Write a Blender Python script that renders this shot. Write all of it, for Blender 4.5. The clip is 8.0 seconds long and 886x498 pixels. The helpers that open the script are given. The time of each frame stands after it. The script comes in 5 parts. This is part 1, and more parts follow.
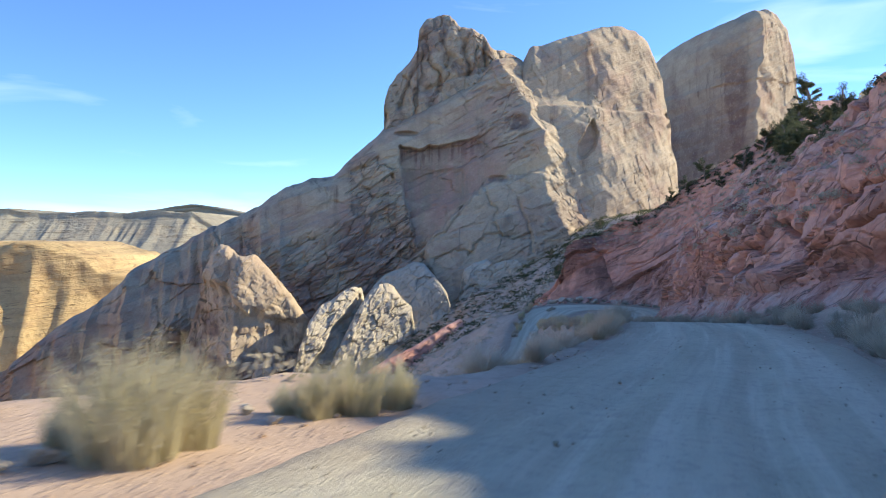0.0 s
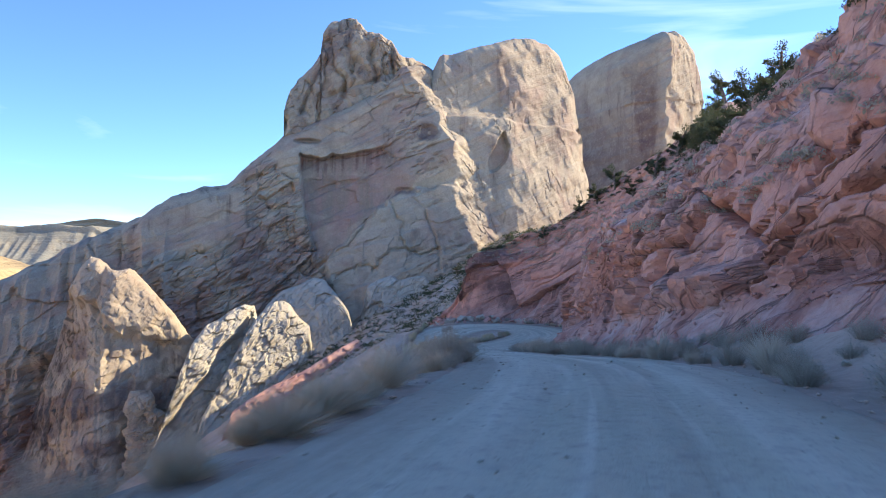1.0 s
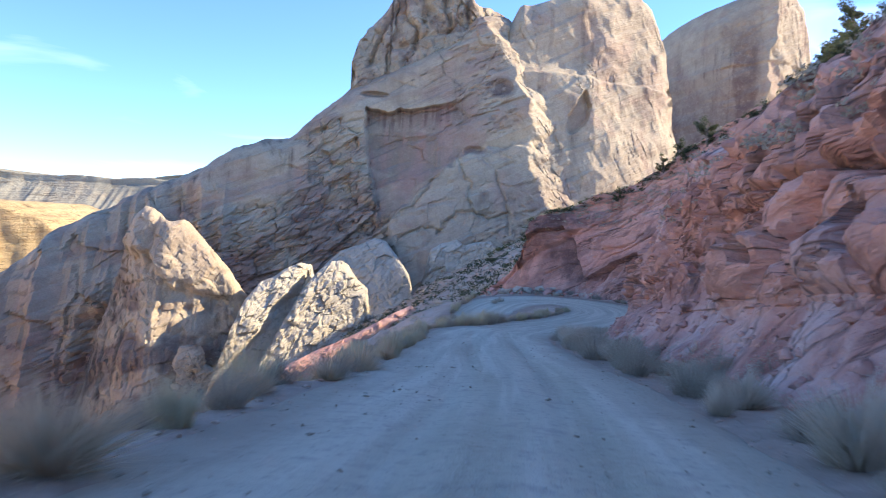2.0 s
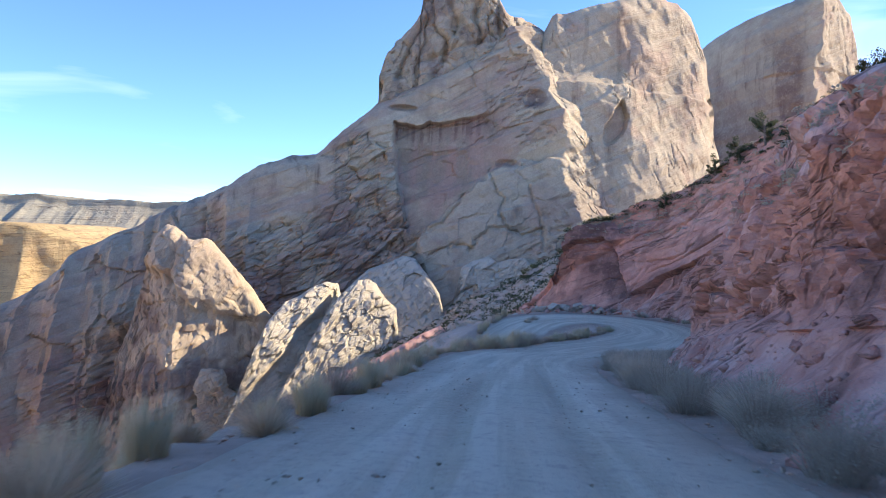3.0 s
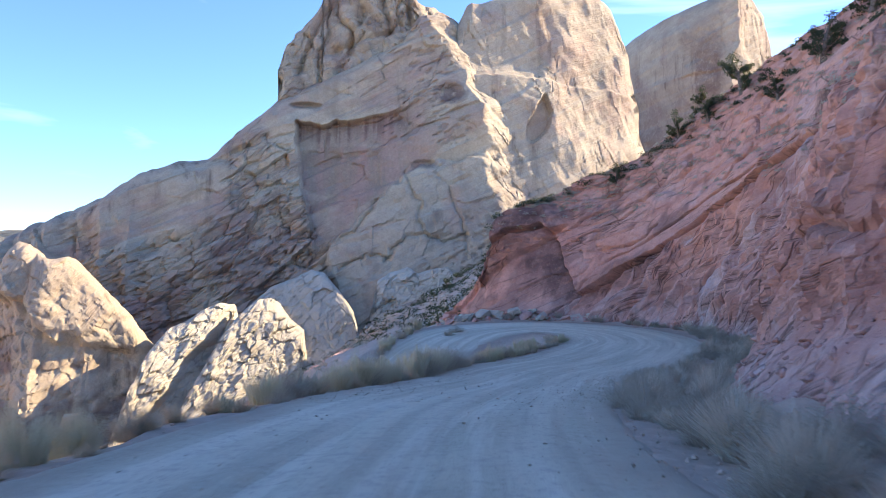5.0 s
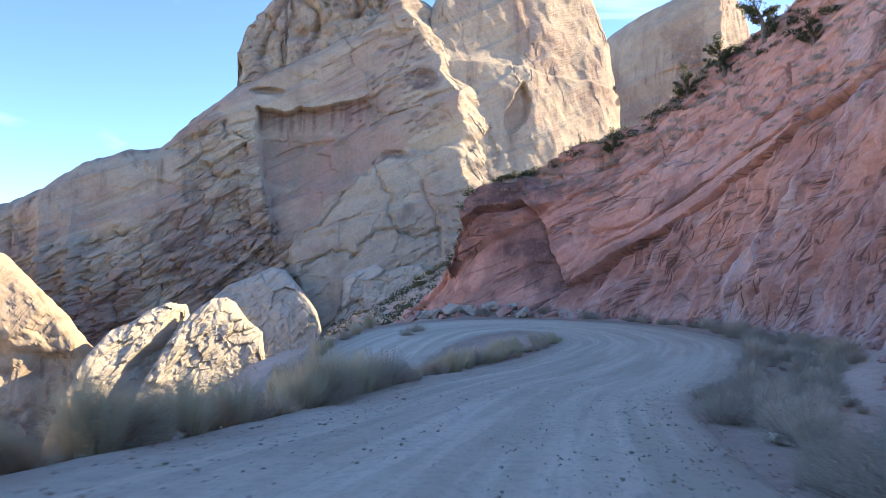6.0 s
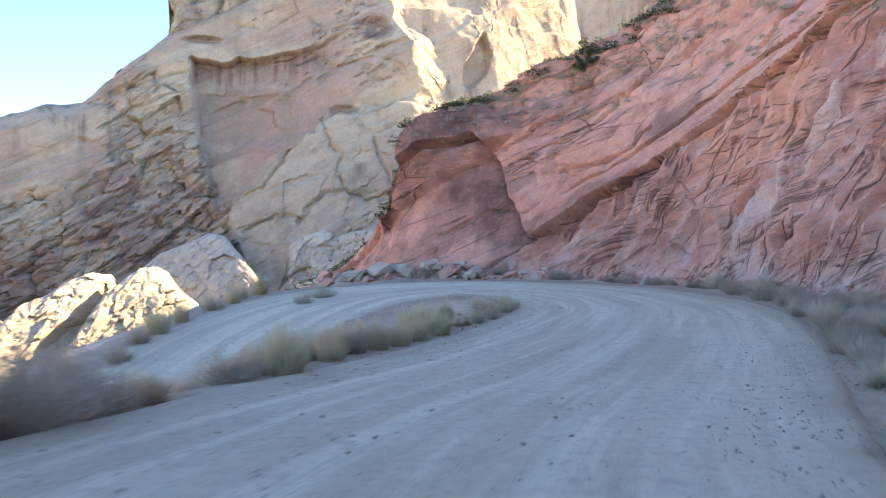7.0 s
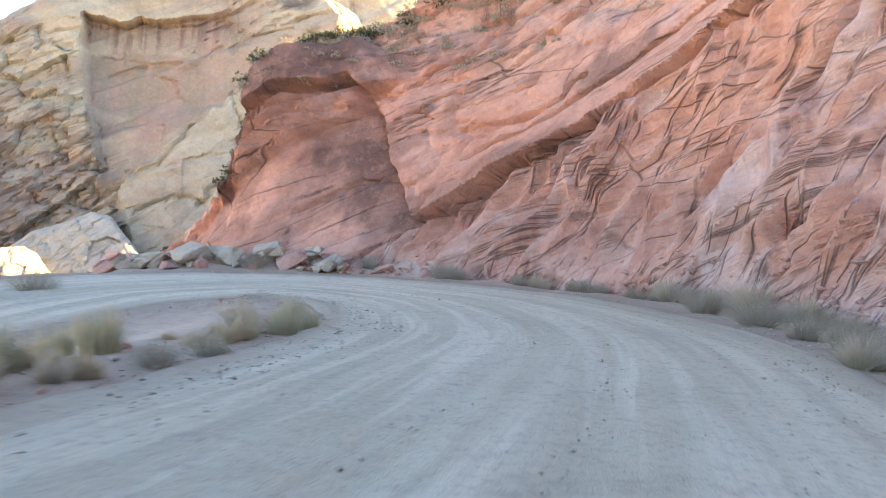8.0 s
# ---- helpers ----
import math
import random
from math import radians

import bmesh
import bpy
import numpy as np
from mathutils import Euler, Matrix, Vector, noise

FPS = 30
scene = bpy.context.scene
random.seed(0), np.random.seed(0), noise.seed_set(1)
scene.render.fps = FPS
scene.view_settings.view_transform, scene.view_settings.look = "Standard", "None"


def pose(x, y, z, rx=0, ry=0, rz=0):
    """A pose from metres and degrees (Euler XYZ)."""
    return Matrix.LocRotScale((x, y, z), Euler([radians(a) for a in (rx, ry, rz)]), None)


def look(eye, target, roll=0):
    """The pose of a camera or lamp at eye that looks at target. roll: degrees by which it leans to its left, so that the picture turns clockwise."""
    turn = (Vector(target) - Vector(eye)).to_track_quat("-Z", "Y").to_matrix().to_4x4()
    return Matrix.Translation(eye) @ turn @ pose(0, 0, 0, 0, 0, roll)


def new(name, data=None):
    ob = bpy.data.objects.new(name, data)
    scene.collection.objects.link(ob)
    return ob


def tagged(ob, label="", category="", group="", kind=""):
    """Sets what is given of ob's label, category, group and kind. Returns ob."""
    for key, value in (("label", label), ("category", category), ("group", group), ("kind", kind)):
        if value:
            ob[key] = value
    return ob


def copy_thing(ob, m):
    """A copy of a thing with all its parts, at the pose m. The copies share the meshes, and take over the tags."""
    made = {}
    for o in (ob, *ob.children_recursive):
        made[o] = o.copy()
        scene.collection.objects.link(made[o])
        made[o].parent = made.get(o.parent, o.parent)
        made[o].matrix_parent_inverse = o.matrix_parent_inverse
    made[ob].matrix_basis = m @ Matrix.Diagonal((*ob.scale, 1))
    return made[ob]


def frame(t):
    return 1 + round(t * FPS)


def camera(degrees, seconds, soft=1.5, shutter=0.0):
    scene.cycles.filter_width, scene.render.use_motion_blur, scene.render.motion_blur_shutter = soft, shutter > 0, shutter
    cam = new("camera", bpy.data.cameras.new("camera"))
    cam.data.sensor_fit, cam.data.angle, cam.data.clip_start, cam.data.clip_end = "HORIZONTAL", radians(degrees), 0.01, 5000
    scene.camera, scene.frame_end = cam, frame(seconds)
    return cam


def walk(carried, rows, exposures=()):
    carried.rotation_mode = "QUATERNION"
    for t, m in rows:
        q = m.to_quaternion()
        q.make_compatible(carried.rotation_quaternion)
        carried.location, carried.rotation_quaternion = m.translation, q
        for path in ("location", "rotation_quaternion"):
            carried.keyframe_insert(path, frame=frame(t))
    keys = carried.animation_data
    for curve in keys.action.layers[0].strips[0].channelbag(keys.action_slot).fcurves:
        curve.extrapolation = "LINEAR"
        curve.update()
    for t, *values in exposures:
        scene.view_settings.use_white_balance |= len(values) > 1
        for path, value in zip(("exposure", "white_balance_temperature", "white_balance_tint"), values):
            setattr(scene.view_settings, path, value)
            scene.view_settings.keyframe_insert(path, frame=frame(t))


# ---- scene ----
cam = camera(62.4, 8.0, soft=0.75, shutter=0.22)
METRES, EYE, TILT, LEAN, TURN = 115.0, 1.4, -1.0, 0.0, 0.0
ROWS = [
    (0.0, 0.0, 0.0, 0.0, -0.0, 0.0, -0.0),
    (0.5, 0.022, 0.0659, -0.0048, -3.55, 1.72, -0.75),
    (1.0, 0.0511, 0.1353, -0.0088, -6.37, 1.46, -0.33),
    (1.5, 0.0777, 0.2044, -0.0119, -5.61, 0.94, -2.56),
    (2.0, 0.0986, 0.2732, -0.0162, -0.19, -1.27, -2.87),
    (2.2, 0.1025, 0.2935, -0.0183, 1.5, -1.05, -2.45),
    (3.3, 0.1118, 0.3896, -0.0283, 2.85, 1.3, -2.05),
    (3.5, 0.1143, 0.4083, -0.0301, 3.03, 2.01, -1.7),
    (4.0, 0.1193, 0.4614, -0.036, 0.14, -0.51, 0.22),
    (5.5, 0.1395, 0.646, -0.0558, -4.26, 2.69, -0.26),
    (6.0, 0.1511, 0.7095, -0.0623, -5.08, 2.09, 0.05),
    (6.5, 0.1665, 0.7752, -0.069, -3.98, -0.3, 1.46),
    (7.0, 0.186, 0.8358, -0.0744, -7.79, -0.26, 0.65),
    (7.5, 0.214, 0.9006, -0.0787, -11.73, 0.88, -0.31),
    (8.0, 0.2414, 0.9587, -0.0816, -12.92, -0.26, -2.1),
]
walk(cam, [(t, pose(0, 0, EYE, TILT, LEAN, TURN) @ pose(METRES * x, METRES * y, METRES * z, 90 + pitch, roll, yaw)) for t, x, y, z, yaw, pitch, roll in ROWS],
     exposures=[(0.0, 1.2, 6600, 10), (1.0, 1.43, 6600, 14), (2.0, 1.7, 6650, 16), (3.5, 1.45, 6600, 17), (4.0, 1.6, 6650, 17), (5.5, 1.85, 7000, 18), (6.0, 1.85, 7300, 18), (6.5, 2.3, 8100, 17), (7.3, 2.62, 9800, 16), (8.0, 3.02, 12200, 17)])

# ---- daylight ----
SUN_AHEAD, SUN_UP = 21.0, 27.5          # degrees from +x towards +y, and above the horizon
world = bpy.data.worlds.new("sky")
scene.world = world
world.use_nodes = True
wt = world.node_tree
for n in list(wt.nodes):
    wt.nodes.remove(n)


sky = wt.nodes.new("ShaderNodeTexSky")
sky.sky_type, sky.sun_disc = "NISHITA", False
sky.sun_elevation, sky.sun_rotation = radians(SUN_UP), radians(90 - SUN_AHEAD)
sky.altitude, sky.air_density, sky.dust_density, sky.ozone_density = 3000, 1.0, 0.0, 8.0
wco = wt.nodes.new("ShaderNodeTexCoord")
wmap = wt.nodes.new("ShaderNodeMapping")
wmap.inputs["Scale"].default_value = (1.6, 1.6, 9.0)
wmap.inputs["Rotation"].default_value = (0.0, radians(8), 0.0)
wno = wt.nodes.new("ShaderNodeTexNoise")
wno.inputs["Scale"].default_value = 1.7
wno.inputs["Detail"].default_value = 6
wno.inputs["Distortion"].default_value = 0.6
wramp = wt.nodes.new("ShaderNodeMapRange")
wramp.inputs["From Min"].default_value = 0.56
wramp.inputs["From Max"].default_value = 0.82
wramp.inputs["To Max"].default_value = 0.28
wmix = wt.nodes.new("ShaderNodeMix")
wmix.data_type = "RGBA"
wmix.inputs["B"].default_value = (7.5, 8.2, 9.2, 1)
wbg = wt.nodes.new("ShaderNodeBackground")
wbg.inputs["Strength"].default_value = 0.13
wout = wt.nodes.new("ShaderNodeOutputWorld")
wt.links.new(wco.outputs["Generated"], wmap.inputs["Vector"])
wt.links.new(wmap.outputs["Vector"], wno.inputs["Vector"])
wt.links.new(wno.outputs["Fac"], wramp.inputs["Value"])
wt.links.new(wramp.outputs["Result"], wmix.inputs["Factor"])
wt.links.new(sky.outputs["Color"], wmix.inputs["A"])
wt.links.new(wmix.outputs["Result"], wbg.inputs["Color"])
wt.links.new(wbg.outputs["Background"], wout.inputs["Surface"])

sun_data = bpy.data.lights.new("sun", "SUN")
sun_data.energy, sun_data.angle, sun_data.color = 3.0, radians(0.53), (1.0, 0.87, 0.62)
sun = new("sun", sun_data)
ca, sa = math.cos(radians(SUN_UP)), math.sin(radians(SUN_UP))
sun.matrix_basis = look((300 * ca * math.cos(radians(SUN_AHEAD)), 300 * ca * math.sin(radians(SUN_AHEAD)), 300 * sa), (0, 0, 0))

# ---- number fields ----


def hashed(ix, iy, iz, seed):
    n = (ix.astype(np.int64) * 374761393 + iy.astype(np.int64) * 668265263 + iz.astype(np.int64) * 2147483647 + seed * 1274126177) & 0xFFFFFFFF
    n = ((n ^ (n >> 13)) * 1274126177) & 0xFFFFFFFF
    n = ((n ^ (n >> 16)) * 2246822519) & 0xFFFFFFFF
    return ((n ^ (n >> 15)) & 0xFFFFFF) / float(0xFFFFFF)


def vnoise(x, y, z, seed=0):
    """Smooth value noise, -1 to 1."""
    fx, fy, fz = np.floor(x), np.floor(y), np.floor(z)
    u, v, w = x - fx, y - fy, z - fz
    u, v, w = u * u * (3 - 2 * u), v * v * (3 - 2 * v), w * w * (3 - 2 * w)
    out = 0
    for dx in (0, 1):
        for dy in (0, 1):
            for dz in (0, 1):
                k = (u if dx else 1 - u) * (v if dy else 1 - v) * (w if dz else 1 - w)
                out = out + k * hashed(fx + dx, fy + dy, fz + dz, seed)
    return out * 2 - 1


def fbm(x, y, z, octaves=4, seed=0, gain=0.5):
    out, amp = 0, 1.0
    for o in range(octaves):
        out = out + amp * vnoise(x * 2 ** o + 17.3 * o, y * 2 ** o - 9.1 * o, z * 2 ** o + 4.7 * o, seed + o)
        amp *= gain
    return out


def ridged(x, y, z, octaves=4, seed=0):
    out, amp = 0, 1.0
    for o in range(octaves):
        out = out + amp * (1 - 2 * np.abs(vnoise(x * 2 ** o + 5.3 * o, y * 2 ** o, z * 2 ** o - 7.7 * o, seed + o)))
        amp *= 0.5
    return out


def cells(x, y, z, seed=0, facet=0.0):
    """Worley cells: distance to the border between cells, and a random number for each cell; facet tilts each cell's number to a plane of its own."""
    fx, fy, fz = np.floor(x), np.floor(y), np.floor(z)
    f1 = np.full(x.shape, 9.0)
    f2 = np.full(x.shape, 9.0)
    own, du, dv = np.zeros(x.shape), np.zeros(x.shape), np.zeros(x.shape)
    for dx in (-1, 0, 1):
        for dy in (-1, 0, 1):
            for dz in (-1, 0, 1):
                cx, cy, cz = fx + dx, fy + dy, fz + dz
                px = cx + hashed(cx, cy, cz, seed)
                py = cy + hashed(cx, cy, cz, seed + 1)
                pz = cz + hashed(cx, cy, cz, seed + 2)
                d = np.sqrt((px - x) ** 2 + (py - y) ** 2 + (pz - z) ** 2)
                near = d < f1
                f2 = np.where(near, f1, np.minimum(f2, d))
                own = np.where(near, hashed(cx, cy, cz, seed + 3), own)
                du, dv = np.where(near, x - px, du), np.where(near, y - py, dv)
                f1 = np.where(near, d, f1)
    if facet:
        own = own + facet * ((own * 7.13 % 1 - 0.5) * du + (own * 13.7 % 1 - 0.5) * dv)
    return f2 - f1, own


def sstep(a, b, x):
    k = np.clip((x - a) / (b - a), 0, 1)
    return k * k * (3 - 2 * k)


def saw(b, width, sharp=0.15):
    """Ledges: rises slowly over a bed's thickness and drops back sharply at its foot."""
    f = b / width - np.floor(b / width)
    return np.where(f < 1 - sharp, f / (1 - sharp), (1 - f) / sharp)


def line_gap(a, b, pts):
    """Distance in a surface's own two coordinates from each point to a line of straight runs."""
    out = np.full(a.shape, 1e9)
    for (ax, ay), (bx_, by_) in zip(pts[:-1], pts[1:]):
        dx, dy = bx_ - ax, by_ - ay
        t = np.clip(((a - ax) * dx + (b - ay) * dy) / (dx * dx + dy * dy), 0, 1)
        out = np.minimum(out, np.hypot(a - ax - t * dx, b - ay - t * dy))
    return out


def bulge(a, b, ca_, cb_, ra, rb, power=2):
    """A smooth swelling, 1 in its middle and 0 from its rim on."""
    return np.clip(1 - np.abs((a - ca_) / ra) ** power - np.abs((b - cb_) / rb) ** power, 0, 1) ** 0.5


# ---- mesh helpers ----


def mesh_from(name, verts, faces, material, smooth=True, parent=None, fields=None, sharp=0):
    me = bpy.data.meshes.new(name)
    verts = np.asarray(verts, dtype=np.float32)
    faces = np.asarray(faces, dtype=np.int32)
    k = faces.shape[1]
    me.vertices.add(len(verts))
    me.vertices.foreach_set("co", verts.ravel())
    me.loops.add(faces.size)
    me.loops.foreach_set("vertex_index", faces.ravel())
    me.polygons.add(len(faces))
    me.polygons.foreach_set("loop_start", np.arange(0, faces.size, k, dtype=np.int32))
    me.update(calc_edges=True)
    me.validate()
    if smooth:
        me.polygons.foreach_set("use_smooth", np.ones(len(me.polygons), dtype=bool))
    for key, values in (fields or {}).items():
        a = me.attributes.new(key, "FLOAT", "POINT")
        a.data.foreach_set("value", np.asarray(values, dtype=np.float32).ravel())
    me.materials.append(material)
    if sharp:
        me.set_sharp_from_angle(angle=radians(sharp))
    ob = new(name, me)
    if parent is not None:
        ob.parent = parent
    return ob


def grid_faces(rows, cols, wrap=False):
    i = np.arange(rows - 1)[:, None]
    j = np.arange(cols if wrap else cols - 1)[None, :]
    jn = (j + 1) % cols
    return np.stack([i * cols + j + 0 * i, i * cols + jn, (i + 1) * cols + jn, (i + 1) * cols + j], -1).reshape(-1, 4)


def grid(name, P, material, wrap=False, smooth=True, parent=None, fields=None, flip=False, sharp=0):
    rows, cols, _ = P.shape
    f = grid_faces(rows, cols, wrap)
    if flip:
        f = f[:, ::-1]
    return mesh_from(name, P.reshape(-1, 3), f, material, smooth, parent, fields, sharp)


# ---- materials ----


class Mat:
    def __init__(self, name):
        self.m = bpy.data.materials.new(name)
        self.m.use_nodes = True
        self.t = self.m.node_tree
        self.b = self.t.nodes["Principled BSDF"]
        geo = self.t.nodes.new("ShaderNodeNewGeometry")
        self.pos = geo.outputs["Position"]
        self.island = geo.outputs["Random Per Island"]

    def link(self, a, b):
        self.t.links.new(a, b)

    def put(self, socket, value):
        if hasattr(value, "is_linked"):
            self.t.links.new(value, socket)
        elif isinstance(value, tuple) and len(value) == 3 and socket.type == "RGBA":
            socket.default_value = (*value, 1)
        else:
            socket.default_value = value

    def mapped(self, scale=(1, 1, 1), rot=(0, 0, 0), src=None):
        n = self.t.nodes.new("ShaderNodeMapping")
        r = self.t.nodes.new("ShaderNodeVectorRotate")
        r.rotation_type = "EULER_XYZ"
        self.link(src or self.pos, r.inputs["Vector"])
        r.inputs["Rotation"].default_value = [radians(a) for a in rot]
        self.link(r.outputs["Vector"], n.inputs["Vector"])
        n.inputs["Scale"].default_value = scale
        return n.outputs["Vector"]

    def noise(self, scale, detail=4, rough=0.55, dist=0.0, vec=None):
        n = self.t.nodes.new("ShaderNodeTexNoise")
        self.link(vec or self.pos, n.inputs["Vector"])
        n.inputs["Scale"].default_value, n.inputs["Detail"].default_value = scale, detail
        n.inputs["Roughness"].default_value, n.inputs["Distortion"].default_value = rough, dist
        return n.outputs["Fac"]

    def voronoi(self, scale, vec=None, feature="DISTANCE_TO_EDGE"):
        n = self.t.nodes.new("ShaderNodeTexVoronoi")
        n.feature = feature
        self.link(vec or self.pos, n.inputs["Vector"])
        n.inputs["Scale"].default_value = scale
        return n.outputs["Distance"]

    def ramp(self, value, a, b, lo=0.0, hi=1.0):
        n = self.t.nodes.new("ShaderNodeMapRange")
        n.interpolation_type = "SMOOTHSTEP"
        self.put(n.inputs["Value"], value)
        for key, v in (("From Min", a), ("From Max", b), ("To Min", lo), ("To Max", hi)):
            n.inputs[key].default_value = v
        return n.outputs["Result"]

    def math(self, op, a, b=0.0):
        n = self.t.nodes.new("ShaderNodeMath")
        n.operation = op
        self.put(n.inputs[0], a)
        self.put(n.inputs[1], b)
        return n.outputs[0]

    def mix(self, fac, a, b, blend="MIX"):
        n = self.t.nodes.new("ShaderNodeMix")
        n.data_type, n.blend_type = "RGBA", blend
        self.put(n.inputs["Factor"], fac)
        self.put(n.inputs["A"], a)
        self.put(n.inputs["B"], b)
        return n.outputs["Result"]

    def field(self, key):
        n = self.t.nodes.new("ShaderNodeAttribute")
        n.attribute_name = key
        return n.outputs["Fac"]

    def bump(self, height, strength=0.5, distance=0.1, normal=None):
        n = self.t.nodes.new("ShaderNodeBump")
        self.put(n.inputs["Height"], height)
        n.inputs["Strength"].default_value, n.inputs["Distance"].default_value = strength, distance
        if normal is not None:
            self.link(normal, n.inputs["Normal"])
        return n.outputs["Normal"]

    def done(self, color, rough=0.9, normal=None, spec=0.2):
        self.put(self.b.inputs["Base Color"], color)
        self.put(self.b.inputs["Roughness"], rough)
        self.b.inputs["Specular IOR Level"].default_value = spec
        if normal is not None:
            self.link(normal, self.b.inputs["Normal"])
        return self.m


def rock_material(name, light, mid, dark, stain, size=1.0, dip=28.0, bands=0.5, streaks=0.4, crack=0.5, bump=0.6, wash=0.5, thin=0.035, seams=0.6, bedded=False):
    """Sandstone: blotches, dipping beds, dark water streaks, joints and grain; size scales all of it in metres."""
    m = Mat(name)
    big = m.noise(0.045 / size, 5, 0.6)
    midn = m.noise(0.35 / size, 6, 0.65, 0.4)
    fine = m.noise(4.0 / size, 5, 0.7)
    lie = None
    if bedded:                                         # the wall carries its own way along and across the beds
        comb = m.t.nodes.new("ShaderNodeCombineXYZ")
        m.link(m.field("along_bed"), comb.inputs[0])
        m.link(m.field("over_bed"), comb.inputs[2])
        lie, dip = comb.outputs[0], 0
    bedv = m.mapped((0.05 / size, 0.05 / size, 0.9 / size), (0, dip, 0), lie)
    bed = m.noise(1.0, 5, 0.6, 0.3, bedv)
    strv = m.mapped((0.55 / size, 0.55 / size, 0.035 / size))
    stre = m.noise(1.0, 5, 0.6, 0.0, strv)
    c = m.mix(m.ramp(big, 0.35, 0.65), mid, light)
    c = m.mix(m.math("MULTIPLY", m.ramp(bed, 0.45, 0.7), bands), c, dark)
    c = m.mix(m.math("MULTIPLY", m.ramp(midn, 0.45, 0.75), 0.42), c, dark)
    c = m.mix(m.math("MULTIPLY", m.ramp(m.noise(0.12 / size, 4, 0.6, 0.8), 0.5, 0.66), wash), c, stain)
    c = m.mix(m.math("MULTIPLY", m.math("MULTIPLY", m.ramp(stre, 0.52, 0.72), m.ramp(m.noise(0.06 / size, 3), 0.48, 0.62)), streaks), c, (0.1, 0.065, 0.05))
    red = m.field("red")
    c = m.mix(red, c, m.mix(m.ramp(stre, 0.4, 0.65), stain, dark))
    # varnish on the rock; on the far dome also shade put into the colour
    c = m.mix(m.math("MULTIPLY", m.field("varnish_shade"), m.ramp(midn, 0.3, 0.6, 0.6, 0.92)), c, (0.17, 0.105, 0.09))
    warp = m.t.nodes.new("ShaderNodeVectorMath")
    warp.operation = "MULTIPLY_ADD"
    nz = m.t.nodes.new("ShaderNodeTexNoise")
    nz.inputs["Scale"].default_value = 0.4 / size
    m.link(m.pos, nz.inputs["Vector"])
    m.link(nz.outputs["Color"], warp.inputs[0])
    warp.inputs[1].default_value = ((0.6 if bedded else 1.8) * size,) * 3
    m.link(m.mapped((1, 1, 1), (0, dip, 0), lie), warp.inputs[2])
    vm = m.mapped((0.14 / size, 0.2 / size, 0.42 / size), (0, 0, 0), warp.outputs["Vector"])
    edge = m.ramp(m.voronoi(1.0, vm), 0.0, thin)
    gate = m.ramp(m.noise(0.09 / size, 3), 0.45, 0.6)
    joint = m.math("MULTIPLY", m.math("SUBTRACT", 1.0, edge), m.math("MULTIPLY", gate, crack))
    c = m.mix(joint, c, (0.09, 0.06, 0.045))
    c = m.mix(m.math("MULTIPLY", m.ramp(fine, 0.35, 0.7), 0.35), c, m.mix(0.5, c, dark, "MULTIPLY"))
    seam = m.math("SUBTRACT", 1.0, m.ramp(m.math("ABSOLUTE", m.math("SUBTRACT", bed, 0.5)), 0.0, 0.022))
    seam = m.math("MULTIPLY", seam, m.ramp(m.noise(0.2 / size, 4, 0.6), 0.48, 0.6))
    c = m.mix(m.math("MULTIPLY", seam, seams), c, (0.12, 0.075, 0.055))
    if bedded:                                         # hairline cracks that lean with the flakes
        lean = m.t.nodes.new("ShaderNodeCombineXYZ")
        m.link(m.math("MULTIPLY", m.field("along_flake"), 0.09), lean.inputs[0])
        m.link(m.field("over_flake"), lean.inputs[1])
        thread = m.noise(1.3, 3, 0.5, 0.08, lean.outputs[0])
        hair = m.math("SUBTRACT", 1.0, m.ramp(m.math("ABSOLUTE", m.math("SUBTRACT", thread, 0.5)), 0.0, 0.03))
        hair = m.math("MULTIPLY", m.math("MULTIPLY", hair, m.ramp(m.noise(0.5, 4, 0.6), 0.42, 0.6)), m.field("flaky"))
        c = m.mix(m.math("MULTIPLY", hair, 0.7), c, (0.11, 0.06, 0.05))
        seam = m.math("MAXIMUM", seam, hair)
    mottle = m.noise(1.3 / size, 6, 0.75)
    c = m.mix(m.math("MULTIPLY", m.ramp(mottle, 0.5, 0.7), 0.3), c, dark)
    c = m.mix(m.math("MULTIPLY", m.ramp(mottle, 0.5, 0.32), 0.25), c, light)
    h = m.math("ADD", m.math("MULTIPLY", bed, 1.2), m.math("MULTIPLY", midn, 1.0))
    h = m.math("SUBTRACT", h, m.math("ADD", m.math("MULTIPLY", joint, 0.5), m.math("MULTIPLY", seam, 0.25)))
    n1 = m.bump(h, bump, 0.7 * size)
    n2 = m.bump(m.math("ADD", fine, mottle), bump * 0.8, 0.14 * size, n1)
    return m.done(c, 0.93, n2, 0.15)


CREAM = rock_material("cream_sandstone", (0.59, 0.49, 0.345), (0.49, 0.40, 0.285), (0.31, 0.24, 0.18), (0.42, 0.265, 0.21), 2.6, 27, 0.3, 0.7, 0.12, 0.5, 0.4, 0.012, 0.2)
BUFF = rock_material("buff_sandstone", (0.64, 0.525, 0.36), (0.53, 0.42, 0.30), (0.32, 0.235, 0.175), (0.42, 0.28, 0.20), 1.8, 60, 0.2, 0.7, 0.15, 0.5, 0.4, 0.015, 0.2)
WHITE = rock_material("white_sandstone", (0.70, 0.63, 0.49), (0.58, 0.52, 0.41), (0.40, 0.35, 0.28), (0.46, 0.40, 0.30), 1.4, 40, 0.2, 0.3, 0.3, 0.8, 0.3, 0.02, 0.2)
YELLOW = rock_material("yellow_sandstone", (0.70, 0.53, 0.27), (0.60, 0.44, 0.23), (0.40, 0.27, 0.15), (0.45, 0.27, 0.15), 4.0, 5, 0.4, 0.6, 0.3, 0.7, 0.3, 0.02)
